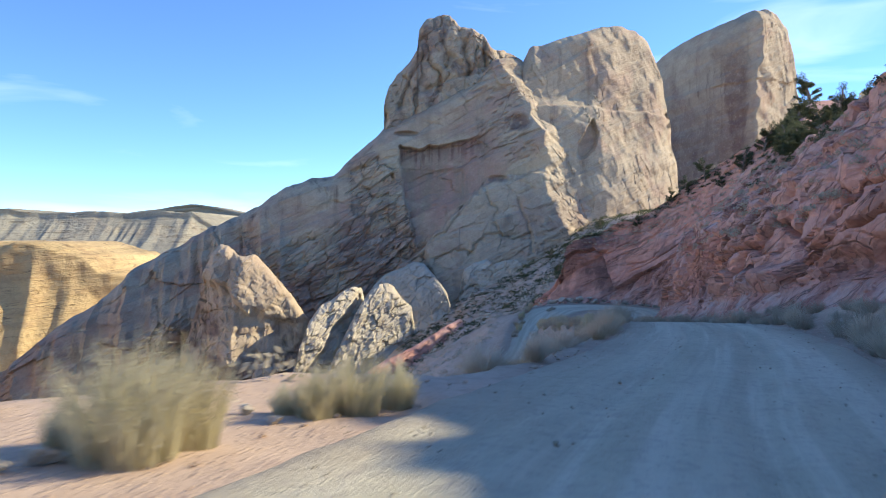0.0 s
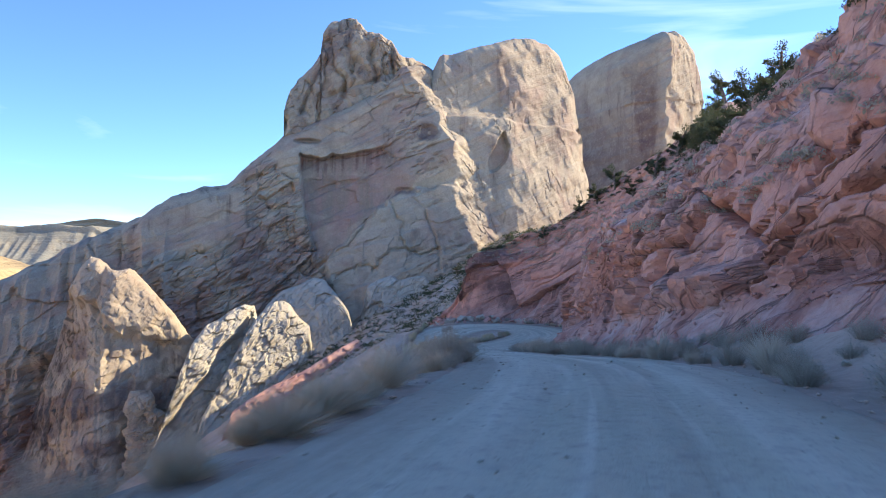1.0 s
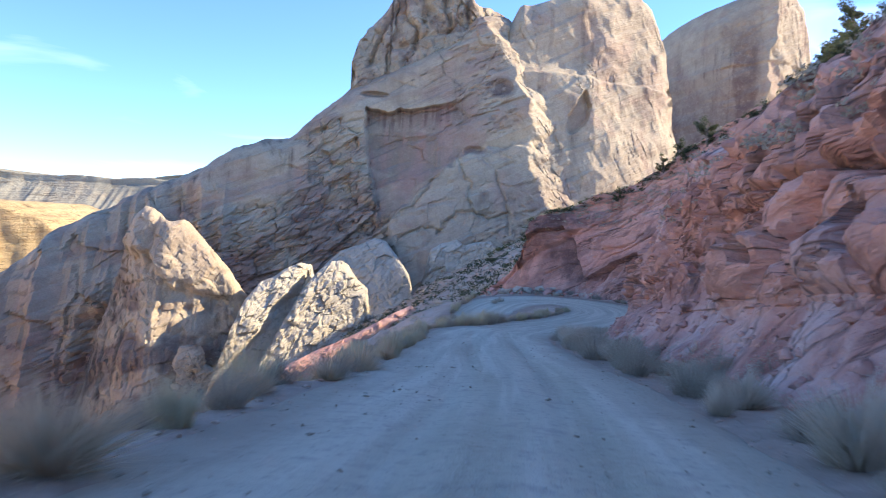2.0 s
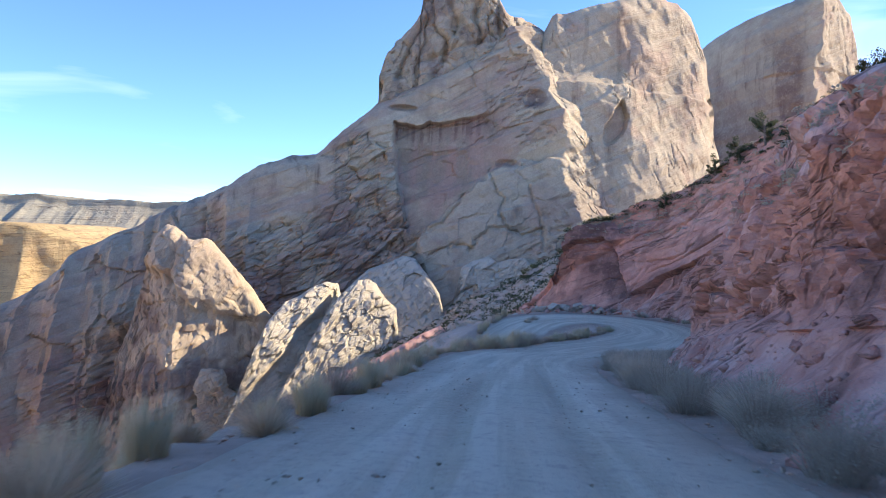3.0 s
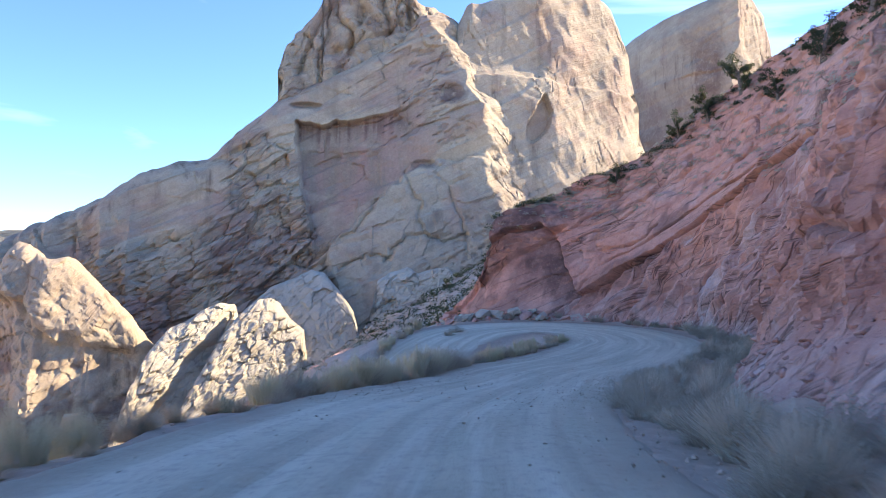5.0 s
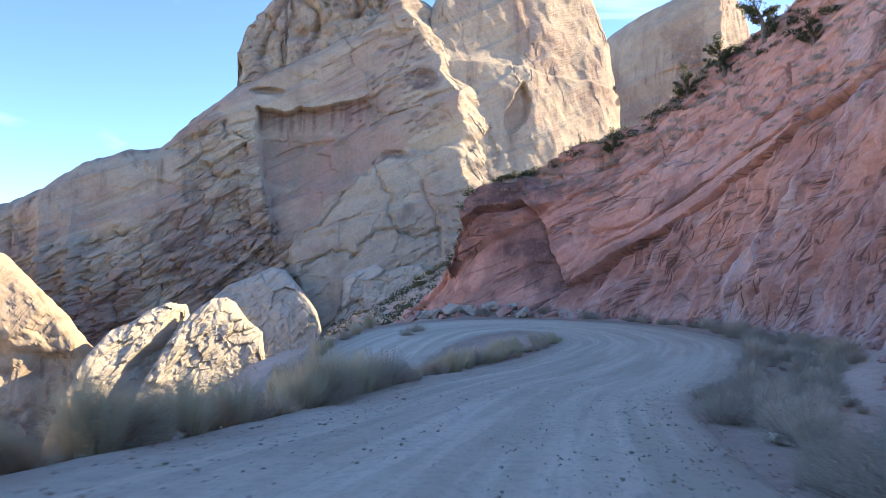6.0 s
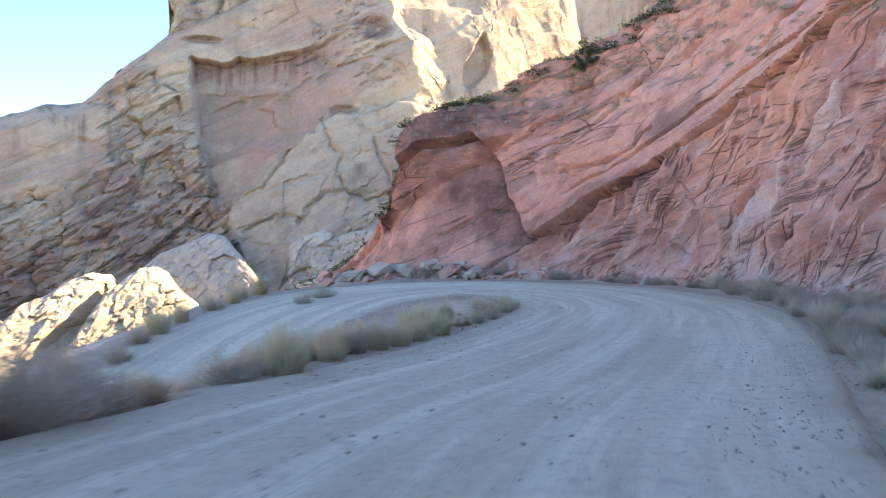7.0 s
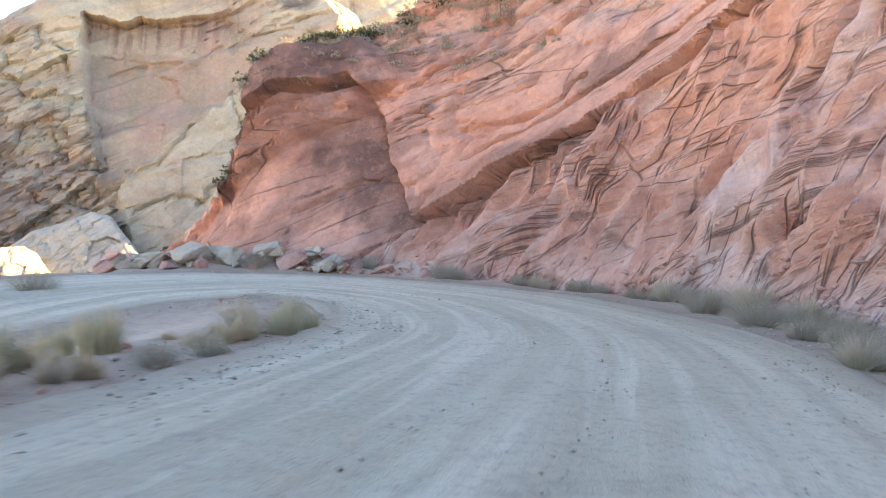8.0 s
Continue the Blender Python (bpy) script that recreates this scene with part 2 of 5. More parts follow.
RED = rock_material("red_sandstone", (0.80, 0.475, 0.365), (0.68, 0.385, 0.31), (0.42, 0.20, 0.165), (0.68, 0.54, 0.48), 1.0, 38, 0.3, 0.8, 0.4, 0.9, 0.35, 0.007, 0.55)
RED_WALL = rock_material("red_sandstone_wall", (0.80, 0.46, 0.34), (0.67, 0.36, 0.275), (0.41, 0.18, 0.14), (0.68, 0.54, 0.48), 1.0, 38, 0.3, 0.9, 0.5, 0.7, 0.45, 0.012, 0.65, True)
MESA = rock_material("grey_badland", (0.44, 0.40, 0.30), (0.36, 0.34, 0.27), (0.25, 0.24, 0.20), (0.48, 0.38, 0.26), 14.0, 2, 0.6, 0.3, 0.2, 0.6, 0.3)


def soil_material(name, a, b, c3, pebble=0.5):
    m = Mat(name)
    n1 = m.noise(0.15, 5, 0.6)
    n2 = m.noise(2.2, 6, 0.7)
    n3 = m.noise(14.0, 4, 0.7)
    peb = m.voronoi(9.0, feature="F1")
    c = m.mix(m.ramp(n1, 0.38, 0.64), a, b)
    c = m.mix(m.math("MULTIPLY", m.ramp(n2, 0.45, 0.75), 0.6), c, c3)
    c = m.mix(m.math("MULTIPLY", m.ramp(n3, 0.5, 0.75), 0.4), c, m.mix(0.6, c, c3, "MULTIPLY"))
    c = m.mix(m.math("MULTIPLY", m.field("bench"), m.ramp(n2, 0.25, 0.6, 0.5, 0.95)), c, (0.37, 0.30, 0.23))
    h = m.math("ADD", m.math("MULTIPLY", n2, 1.0), m.math("MULTIPLY", n3, 0.35))
    h = m.math("SUBTRACT", h, m.math("MULTIPLY", m.ramp(peb, 0.0, 0.35), pebble))
    return m.done(c, 0.95, m.bump(h, 0.7, 0.07), 0.1)


SOIL = soil_material("desert_soil", (0.56, 0.42, 0.31), (0.64, 0.50, 0.385), (0.38, 0.26, 0.19))
TALUS = soil_material("talus_soil", (0.36, 0.23, 0.165), (0.43, 0.31, 0.235), (0.2, 0.13, 0.1), 0.9)


def road_material():
    """Graded gravel with paler wheel tracks along the way; 'across' is metres from the middle, 'along' metres on the way."""
    m = Mat("gravel_road")
    across, along = m.field("across"), m.field("along")
    comb = m.t.nodes.new("ShaderNodeCombineXYZ")
    m.link(m.math("MULTIPLY", across, 1.0), comb.inputs[0])
    m.link(m.math("MULTIPLY", along, 0.035), comb.inputs[1])
    lane = m.noise(1.7, 4, 0.55, 0.15, comb.outputs[0])
    lane2 = m.noise(0.75, 3, 0.5, 0.1, comb.outputs[0])
    n1 = m.noise(0.3, 5, 0.6)
    n2 = m.noise(5.0, 5, 0.7)
    n3 = m.noise(30.0, 4, 0.8)
    n4 = m.noise(9.0, 5, 0.8)
    c = m.mix(m.ramp(n1, 0.35, 0.65), (0.53, 0.495, 0.355), (0.60, 0.56, 0.41))
    c = m.mix(m.math("MULTIPLY", m.ramp(lane2, 0.45, 0.58), 0.6), c, (0.70, 0.66, 0.50))
    c = m.mix(m.math("MULTIPLY", m.ramp(lane, 0.5, 0.62), 0.62), c, (0.76, 0.72, 0.56))
    c = m.mix(m.math("MULTIPLY", m.ramp(lane, 0.47, 0.32), 0.5), c, (0.41, 0.375, 0.275))
    c = m.mix(m.math("MULTIPLY", m.ramp(n2, 0.5, 0.75), 0.35), c, (0.33, 0.27, 0.22))
    c = m.mix(m.math("MULTIPLY", m.ramp(n3, 0.52, 0.66), 0.6), c, (0.68, 0.64, 0.50))
    peb = m.voronoi(16.0, feature="F1")
    c = m.mix(m.math("MULTIPLY", m.ramp(peb, 0.22, 0.1), m.ramp(n2, 0.42, 0.6, 0.0, 0.5)), c, (0.34, 0.29, 0.245))
    c = m.mix(m.math("MULTIPLY", m.ramp(n4, 0.54, 0.66), 0.5), c, (0.67, 0.625, 0.475))
    c = m.mix(m.math("MULTIPLY", m.ramp(n4, 0.46, 0.34), 0.5), c, (0.30, 0.255, 0.205))
    rut = m.noise(2.6, 6, 0.75)
    c = m.mix(m.math("MULTIPLY", m.ramp(rut, 0.5, 0.72), 0.5), c, (0.37, 0.315, 0.265))
    edge = m.ramp(m.math("ADD", m.field("rim"), m.math("MULTIPLY", n1, 2.4)), -0.2, 1.9)
    c = m.mix(edge, c, (0.40, 0.335, 0.25))
    h = m.math("ADD", m.math("MULTIPLY", n2, 0.8), m.math("MULTIPLY", n3, 0.5))
    h = m.math("ADD", h, m.math("MULTIPLY", lane, -0.8))
    h = m.math("ADD", h, m.math("MULTIPLY", m.ramp(peb, 0.3, 0.05), 0.5))
    return m.done(c, 0.92, m.bump(h, 0.75, 0.06), 0.2)


ROAD = road_material()


def leaf_material(name, a, b, tip=None):
    m = Mat(name)
    info = m.t.nodes.new("ShaderNodeObjectInfo")
    c = m.mix(m.island, a, b)
    c = m.mix(m.math("MULTIPLY", m.noise(1.3, 2), 0.4), c, tip or b)
    c = m.mix(m.math("MULTIPLY", info.outputs["Random"], 0.35), c, m.mix(0.5, c, (0.5, 0.42, 0.3), "MULTIPLY"))
    m.done(c, 0.8, None, 0.1)
    tr = m.t.nodes.new("ShaderNodeBsdfTranslucent")
    m.link(c, tr.inputs["Color"])
    mx = m.t.nodes.new("ShaderNodeMixShader")
    mx.inputs["Fac"].default_value = 0.38
    m.link(m.b.outputs["BSDF"], mx.inputs[1])
    m.link(tr.outputs["BSDF"], mx.inputs[2])
    m.link(mx.outputs["Shader"], m.t.nodes["Material Output"].inputs["Surface"])
    return m.m


RABBIT = leaf_material("rabbitbrush_stems", (0.55, 0.53, 0.35), (0.66, 0.62, 0.45), (0.64, 0.57, 0.40))
STRAW = leaf_material("dry_grass", (0.62, 0.50, 0.34), (0.72, 0.62, 0.45), (0.54, 0.42, 0.28))
SAGE = leaf_material("sagebrush_leaf", (0.44, 0.42, 0.31), (0.54, 0.50, 0.40), (0.52, 0.45, 0.34))
JUNIPER = leaf_material("juniper_needles", (0.07, 0.09, 0.045), (0.12, 0.14, 0.075), (0.13, 0.125, 0.08))
bm_ = Mat("grey_bark")
BARK = bm_.done(bm_.mix(bm_.ramp(bm_.noise(9, 5), 0.35, 0.65), (0.13, 0.095, 0.07), (0.27, 0.22, 0.18)), 0.9, bm_.bump(bm_.noise(14, 5), 0.6, 0.02))

# ---- the road's line and the ground ----
WAY = [(-9, -60, 4.4), (-6, -30, 2.2), (-2.2, -10, 0.75), (0.2, 0, 0.0), (2.7, 7.6, -0.7), (6.0, 15.5, -1.3), (8.9, 23.5, -1.8), (11.0, 31.4, -2.4),
       (12.2, 40, -3.4), (12.9, 47, -4.3), (13.2, 54, -5.2), (13.8, 64, -6.4), (14.5, 74, -7.7), (15.7, 82, -8.6), (17.4, 88.5, -9.4), (19.5, 95.5, -10.3),
       (22.3, 103.5, -11.1), (26.6, 111, -11.7), (30.8, 118.5, -12.0), (34.0, 126, -12.1), (33.6, 134, -12.1), (28, 138.8, -12.1), (21.5, 135.6, -12.25), (17.6, 127.5, -12.8),
       (14.9, 117, -14.0), (12, 105, -15.8), (7.5, 91, -17.8), (1, 75, -19.5), (-10, 56, -20.5), (-25, 38, -23)]


def spline(nodes, step):
    """Catmull-Rom through the nodes, resampled at even steps."""
    p = np.array(nodes, float)
    q = np.vstack([2 * p[0] - p[1], p, 2 * p[-1] - p[-2]])
    out = []
    for i in range(len(p) - 1):
        a, b, c, d = q[i:i + 4]
        u = np.linspace(0, 1, 24, endpoint=False)[:, None]
        out.append(0.5 * (2 * b + (c - a) * u + (2 * a - 5 * b + 4 * c - d) * u ** 2 + (3 * b - a - 3 * c + d) * u ** 3))
    out = np.vstack(out + [p[-1:]])
    k = 3 if p.shape[1] >= 3 else 2
    s = np.concatenate([[0], np.cumsum(np.linalg.norm(np.diff(out[:, :k], axis=0), axis=1))])
    t = np.arange(0, s[-1], step)
    return np.stack([np.interp(t, s, out[:, i]) for i in range(p.shape[1])], 1), t


def sides(line):
    d = np.gradient(line[:, :2], axis=0)
    d /= np.linalg.norm(d, axis=1)[:, None]
    return np.stack([d[:, 1], -d[:, 0]], 1)          # to the right of the way


way, way_s = spline(WAY, 0.5)
way_right = sides(way)
HALF = np.interp(np.arange(len(way)), [np.argmin(np.hypot(way[:, 0] - px, way[:, 1] - py)) for px, py in
                 [(0.2, 0), (12.2, 40), (13.8, 64), (14.5, 74), (17.4, 88.5), (22.3, 103.5), (30.8, 118.5), (27.5, 137.4), (17.6, 127.5), (12, 105)]],
                 [3.2, 2.75, 2.85, 3.5, 3.8, 4.3, 5.1, 5.6, 3.6, 3.0])
# the flat pull-out by the start belongs to the bench too
way_coarse = np.vstack([way[::4], [(-1.6, 1, -0.05), (-1.8, 4, -0.35), (-1.8, 6.5, -0.5), (-1.2, 8.8, -0.75)]])
HALF_COARSE = np.concatenate([HALF[::4], [2.6, 2.6, 2.4, 1.9]])


def ground_height(x, y):
    """The hillside with the road's bench cut into it; falls to the canyon on the west, rises east beyond the bend."""
    shape = x.shape
    x, y = x.ravel(), y.ravel()
    wsum, zsum, dmin, xw = np.zeros(len(x)), np.zeros(len(x)), np.full(len(x), 1e9), np.full(len(x), 1e9)
    for (px, py, pz), hw in zip(way_coarse, HALF_COARSE):
        d2 = (x - px) ** 2 + (y - py) ** 2 + 0.3
        w = 1 / (np.maximum(np.sqrt(d2) - hw, 0) + 0.6) ** 5
        wsum += w
        zsum += w * pz
        dmin = np.minimum(dmin, np.sqrt(d2) - hw)
    zr = zsum / wsum
    away = np.maximum(dmin - 1.6 + 0.8 * sstep(9, 14, y) * (1 - sstep(76, 90, y)), 0)
    xw = np.interp(y, [-60, 0, 40, 80, 86, 100, 120, 135], [-9, 0, 12, 15, 5, 10.5, 15, 18])
    west = np.clip(xw + 3 - x, 0, None)
    drop = (0.62 + 0.3 * sstep(9, 16, y) * (1 - sstep(76, 90, y))) * np.minimum(west, away)
    beyond = np.where(x > 17, sstep(158, 182, y), sstep(146, 178, y))
    east = np.clip(x - 15, 0, None)
    slope = -20 + 0.57 * np.minimum(east, 48) + 0.15 * np.clip(east - 48, 0, 120) - 0.62 * np.clip(14 - x, 0, None)
    z = (zr - drop) * (1 - beyond) + slope * beyond
    far = sstep(-160, -420, x) + sstep(420, 800, y) + sstep(-120, -400, y)
    floor_z = -104 + 5 * fbm(x / 160, y / 160, 0 * x, 4, 71)
    z = np.maximum(z, floor_z)
    z = z * np.clip(1 - far, 0, 1) + floor_z * np.clip(far, 0, 1)
    rough = sstep(0.2, 5, away)
    z = z + rough * (1.3 * fbm(x / 14, y / 14, 0 * x, 4, 3) + 0.5 * ridged(x / 5, y / 5, 0 * x, 3, 9)) + 0.06 * fbm(x / 1.1, y / 1.1, 0 * x, 3, 5) * sstep(-0.6, 0.5, dmin)
    z = z - 0.10 * (1 - sstep(-1.2, 0.3, dmin))
    z = z + 0.9 * np.exp(-((y - 147.6) / 1.5) ** 2) * sstep(17, 20.5, x) * (1 - sstep(29, 32.5, x)) * (0.7 + 0.5 * fbm(x / 1.3, y / 1.3, 0 * x, 3, 17))
    return z.reshape(shape)


gx = np.unique(np.concatenate([np.arange(-10, 46, 0.5), np.arange(-160, 160, 2.5), np.linspace(-4200, 4200, 90)]))
gy = np.unique(np.concatenate([np.arange(-4, 156, 0.5), np.arange(-60, 320, 2.5), np.linspace(-3000, 4800, 80)]))
GX, GY = np.meshgrid(gx, gy)
GZ = ground_height(GX, GY)
gap = np.full(GX.shape, 1e9)
for (px, py, pz), hw in zip(way_coarse[:-4], HALF_COARSE):
    gap = np.minimum(gap, np.hypot(GX - px, GY - py) - hw)
ground = grid("ground", np.stack([GX, GY, GZ], -1), SOIL, fields={"bench": (1 - sstep(0.3, 4.0, gap)) * sstep(9, 16, GY)})
tagged(ground, "reddish desert soil sloping from the road into the canyon", "ground", kind="structure")

# the gravel road, with worn wheel tracks and low windrows at its edges
cols = np.linspace(-1, 1, 61)
A = cols[None, :] * (HALF[:, None] + 0.5)
rp = np.zeros((len(way), len(cols), 3))
rp[..., 0] = way[:, None, 0] + way_right[:, None, 0] * A
rp[..., 1] = way[:, None, 1] + way_right[:, None, 1] * A
wob = 0.35 * fbm(way_s / 12, 0 * way_s, 0 * way_s, 3, 21)
lane_d = np.abs(np.abs(A - wob[:, None]) - 0.85)
crown = 0.05 * (1 - (A / HALF[:, None]) ** 2) - 0.045 * np.exp(-(lane_d / 0.28) ** 2)
windrow = 0.05 * np.exp(-((np.abs(A) - HALF[:, None] + 0.15) / 0.3) ** 2) * (0.6 + 0.5 * fbm(rp[..., 0] / 2, rp[..., 1] / 2, 0 * A, 3, 8))
edge_dip = -0.25 * sstep(0.0, 0.5, np.abs(A) - HALF[:, None])
rp[..., 2] = way[:, None, 2] + crown + windrow + edge_dip + 0.018 * fbm(rp[..., 0] / 0.5, rp[..., 1] / 0.5, 0 * A, 3, 12) + 0.015
road = grid("road", rp, ROAD, fields={"across": A, "along": np.repeat(way_s, len(cols)), "rim": np.abs(A) - HALF[:, None]}, flip=True)
tagged(road, "graded grey gravel road with pale wheel tracks", "road", kind="structure")

# ---- the red hillside east of the road ----
# foot x, y, z; crest x, y, z; height of the steep face; height of the loose bank at its foot
HILL = [(4, -45, 3.2, 26, -50, 26, 6, 3.0), (7, -20, 1.6, 28, -22, 23, 6, 3.0), (11.5, 0, 0.2, 30, 0, 18.3, 6, 3.0), (14.0, 16, -1.2, 29, 18, 15.4, 6, 2.6),
        (16.4, 32, -2.3, 28.5, 36, 15.2, 5.0, 1.8), (17.0, 48, -4.3, 31, 53, 11.4, 5.0, 1.6), (18.4, 62, -6.1, 35, 68, 10.6, 5.5, 1.5), (21.2, 76, -7.9, 40, 82, 10.6, 7, 1.5),
        (26, 92, -9.9, 45, 96, 12.6, 10, 1.5), (34, 106, -11.4, 52, 108, 17, 13, 1.5), (40.0, 118, -12.0, 60, 120, 23.5, 15, 1.4), (42, 128, -12.2, 58, 132, 19.5, 16, 0.9),
        (41.2, 137.8, -12.2, 51, 143, 13.8, 16, 0.6), (35.4, 146, -12.3, 42.3, 149, 6.6, 14, 0.4), (31, 148.6, -12.3, 37, 152.3, 4.4, 13, 0.4), (28, 150, -12.4, 33, 154.3, 2.2, 12, 0.4), (26, 151.2, -12.6, 29.2, 154.6, 0.9, 12, 0.3),
        (24.6, 152.2, -12.8, 26.8, 155.3, -1.9, 10, 0.3), (23.6, 153.6, -13.0, 25.8, 157.5, -7.0, 3.5, 0.3), (21.6, 156.2, -13.4, 24, 160, -10.4, 1.2, 0.3), (18.5, 160, -14.5, 20, 163.5, -14.3, 0.3, 0.2)]
hill_nodes, hill_s = spline(HILL, 0.065)
pick_s = np.unique(np.searchsorted(hill_s, np.concatenate([np.arange(0, 55, 0.6), np.arange(55, 150, 0.25), np.arange(150, hill_s[-1], 0.13)])).clip(0, len(hill_s) - 1))
hill_nodes, hill_s = hill_nodes[pick_s], hill_s[pick_s]
nh = len(hill_nodes)
foot, crest, face_h, bank_h = hill_nodes[:, :3], hill_nodes[:, 3:6], hill_nodes[:, 6], hill_nodes[:, 7]
run = np.linalg.norm(crest[:, :2] - foot[:, :2], axis=1)
out_dir = (crest[:, :2] - foot[:, :2]) / run[:, None]
rise = crest[:, 2] - foot[:, 2]
NV = 340
v = np.linspace(0, 1, NV)
# a profile of bank, steep face and rubbly upper slope, as (out, up)
total_face = np.minimum(face_h, rise * 0.9)
b_out, b_up = bank_h * 1.25, bank_h
f_out, f_up = b_out + (total_face - bank_h * 0.5).clip(0.1) * 0.46, np.minimum(b_up + total_face, rise * 0.97)
f_out = np.minimum(f_out, run * 0.9)
sec = np.stack([np.stack([0 * run, b_out, f_out, run, run + 10, run + 40], 1), np.stack([-0.8 + 0 * run, b_up, f_up, rise, rise + 0.5, -8 + 0.2 * rise], 1)], -1)
knots = np.array([0, 0.14, 0.52, 0.88, 0.94, 1.0])
PH = np.zeros((NV, nh, 3))
prof = np.zeros((NV, nh, 2))
for j in range(nh):
    prof[:, j, 0] = np.interp(v, knots, sec[j, :, 0])
    prof[:, j, 1] = np.interp(v, knots, sec[j, :, 1])
for k in range(2):                                    # soften the profile's corners
    for _ in range(3):
        prof[1:-1, :, k] = 0.25 * prof[:-2, :, k] + 0.5 * prof[1:-1, :, k] + 0.25 * prof[2:, :, k]
PH[..., 0] = foot[None, :, 0] + out_dir[None, :, 0] * prof[..., 0]
PH[..., 1] = foot[None, :, 1] + out_dir[None, :, 1] * prof[..., 0]
PH[..., 2] = foot[None, :, 2] + prof[..., 1]
S2 = np.repeat(hill_s[None, :], NV, 0)
V2 = np.repeat(v[:, None], nh, 1)
x, y, z = PH[..., 0], PH[..., 1], PH[..., 2]
on_face = sstep(0.12, 0.2, V2) * (1 - sstep(0.5, 0.6, V2))
on_top = sstep(0.5, 0.58, V2) * (1 - sstep(0.86, 0.92, V2))
dip = radians(29)
bedc = z * math.cos(dip) + S2 * math.sin(dip)          # beds run down along the way
along_bed = S2 * math.cos(dip) - z * math.sin(dip)
warpn = 1.5 * fbm(x / 9, y / 9, z / 9, 3, 31)
# the long bedding crack: smooth slabs above it, flaky rock below
j0 = np.argmin((foot[:, 0] - 35.4) ** 2 + (foot[:, 1] - 146) ** 2)
left_s = S2 - hill_s[j0]
crack_z = np.interp(left_s, [-30, -9.5, -4.6, -0.4, 2.6, 5.1, 8], [11.5, -1.8, -4.95, -7.5, -9.35, -11.6, -14])
above = (z - crack_z) * 0.85 + 0.25 * vnoise(along_bed / 3, 0 * z, 0 * z, 91)
near_bend = sstep(hill_s[j0] - 62, hill_s[j0] - 40, S2)
calm = near_bend * sstep(-0.1, 0.25, above) * (1 - 0.4 * sstep(12, 17, above)) * (0.86 + 0.14 * sstep(-0.3, 0.3, fbm(along_bed / 9, bedc / 6, 0 * z, 2, 93)))
near_slab = sstep(8, 18, foot[None, :, 1]) * (1 - sstep(38, 52, foot[None, :, 1])) * sstep(0.2, 0.27, V2) * sstep(-0.5, 0.1, fbm(S2 / 9, V2 * 6, 0 * z, 2, 87))
calm = np.maximum(calm, 0.92 * near_slab)
calm = np.maximum(calm, 0.55 * sstep(0.15, 0.5, fbm(S2 / 9 + 3.1, bedc / 5, 0 * z, 2, 90)))
ledge = saw(bedc + warpn, 3.4) * 0.8 + saw(bedc + warpn * 1.4 + 5, 1.25) * 0.4
edge, own = cells(along_bed / 3.4 + 0.3 * warpn, bedc / 1.3, z * 0 + y / 9, 41, 1.6)
edge2, own2 = cells(along_bed / 1.2, bedc / 0.5 + 0.2 * warpn, y / 4, 47)
edge3, own3 = cells(along_bed / 8 + 0.2 * warpn, bedc / 4.2, y / 30, 43, 1.6)
steepd = radians(65)
flake_a, flake_b = S2 * math.cos(steepd) - z * math.sin(steepd), z * math.cos(steepd) + S2 * math.sin(steepd)
flake = saw(flake_b + 1.1 * fbm(flake_a / 4, flake_b / 3, y / 20, 3, 77), 1.15, 0.12) * sstep(-0.2, 0.5, fbm(S2 / 6, z / 6, 0 * z, 2, 79)) + 0.5 * saw(flake_b + 0.5 * fbm(flake_a / 2, flake_b / 2, y / 20, 3, 78), 0.55, 0.15)
fw = 0.35 * fbm(S2 / 2.2, z / 2.2, 0 * z, 3, 84)
# blades: long leaning flakes, broken across at uneven lengths
ph1 = 1.5 * vnoise(flake_a / 5.5, flake_b / 5, 0 * z, 81)
ph2 = 0.9 * vnoise(flake_a / 2.8, flake_b / 2.2, 0 * z, 82)
row1, row2 = np.floor((flake_b + fw + ph1) / 1.5), np.floor((flake_b + fw + ph2) / 0.7)
tone, tone2 = hashed(row1, 0 * row1, 0 * row1, 79), hashed(row2, 0 * row2, 0 * row2, 78)
blades = 1.5 * saw(flake_b + fw + ph1, 1.5, 0.2) + 0.6 * saw(flake_b + fw + ph2, 0.8, 0.3) + 0.9 * (tone - 0.5) + 0.6 * fbm(flake_a / 3, flake_b / 3, 0 * z, 3, 80)
shard = near_bend * (1 - sstep(-0.1, 0.25, above)) + 0.7 * (1 - near_bend) * (1 - near_slab)
big_n = fbm(S2 / 18, z / 12, 0 * z, 3, 55)
rel = on_face * (1 - 0.96 * calm) * ((0.55 + 0.3 * near_bend) * ledge + 1.2 * (own - 0.5) + 0.35 * (own2 - 0.5) + 0.55 * flake - 0.9 * (1 - sstep(0, 0.12, edge)) + 1.3 * (own3 - 0.5) - 1.3 * (1 - sstep(0, 0.07, edge3)))
rel = rel * (1 - 0.88 * shard) + on_face * shard * (blades - 1.3)
rel += 2.0 * big_n * on_face * (1 - 0.8 * calm) - 0.5 * on_face
rel += on_face * calm * (0.5 + 0.3 * fbm(x / 5, y / 5, z / 3, 3, 61) + 0.15 * (cells(along_bed / 6, bedc / 3.2, y / 12, 95)[1] - 0.5) - 0.5 * (1 - sstep(0, 0.05, edge3)) * sstep(0.0, 0.3, fbm(S2 / 7, z / 7, 0 * z, 2, 94)) + 0.12 * fbm(S2 / 0.8, z / 7, 0 * z, 3, 92))
rel += near_slab * on_face * (1.7 * (own3 - 0.5) + 0.5 * (own - 0.5) - 0.9 * (1 - sstep(0, 0.03, edge3)))
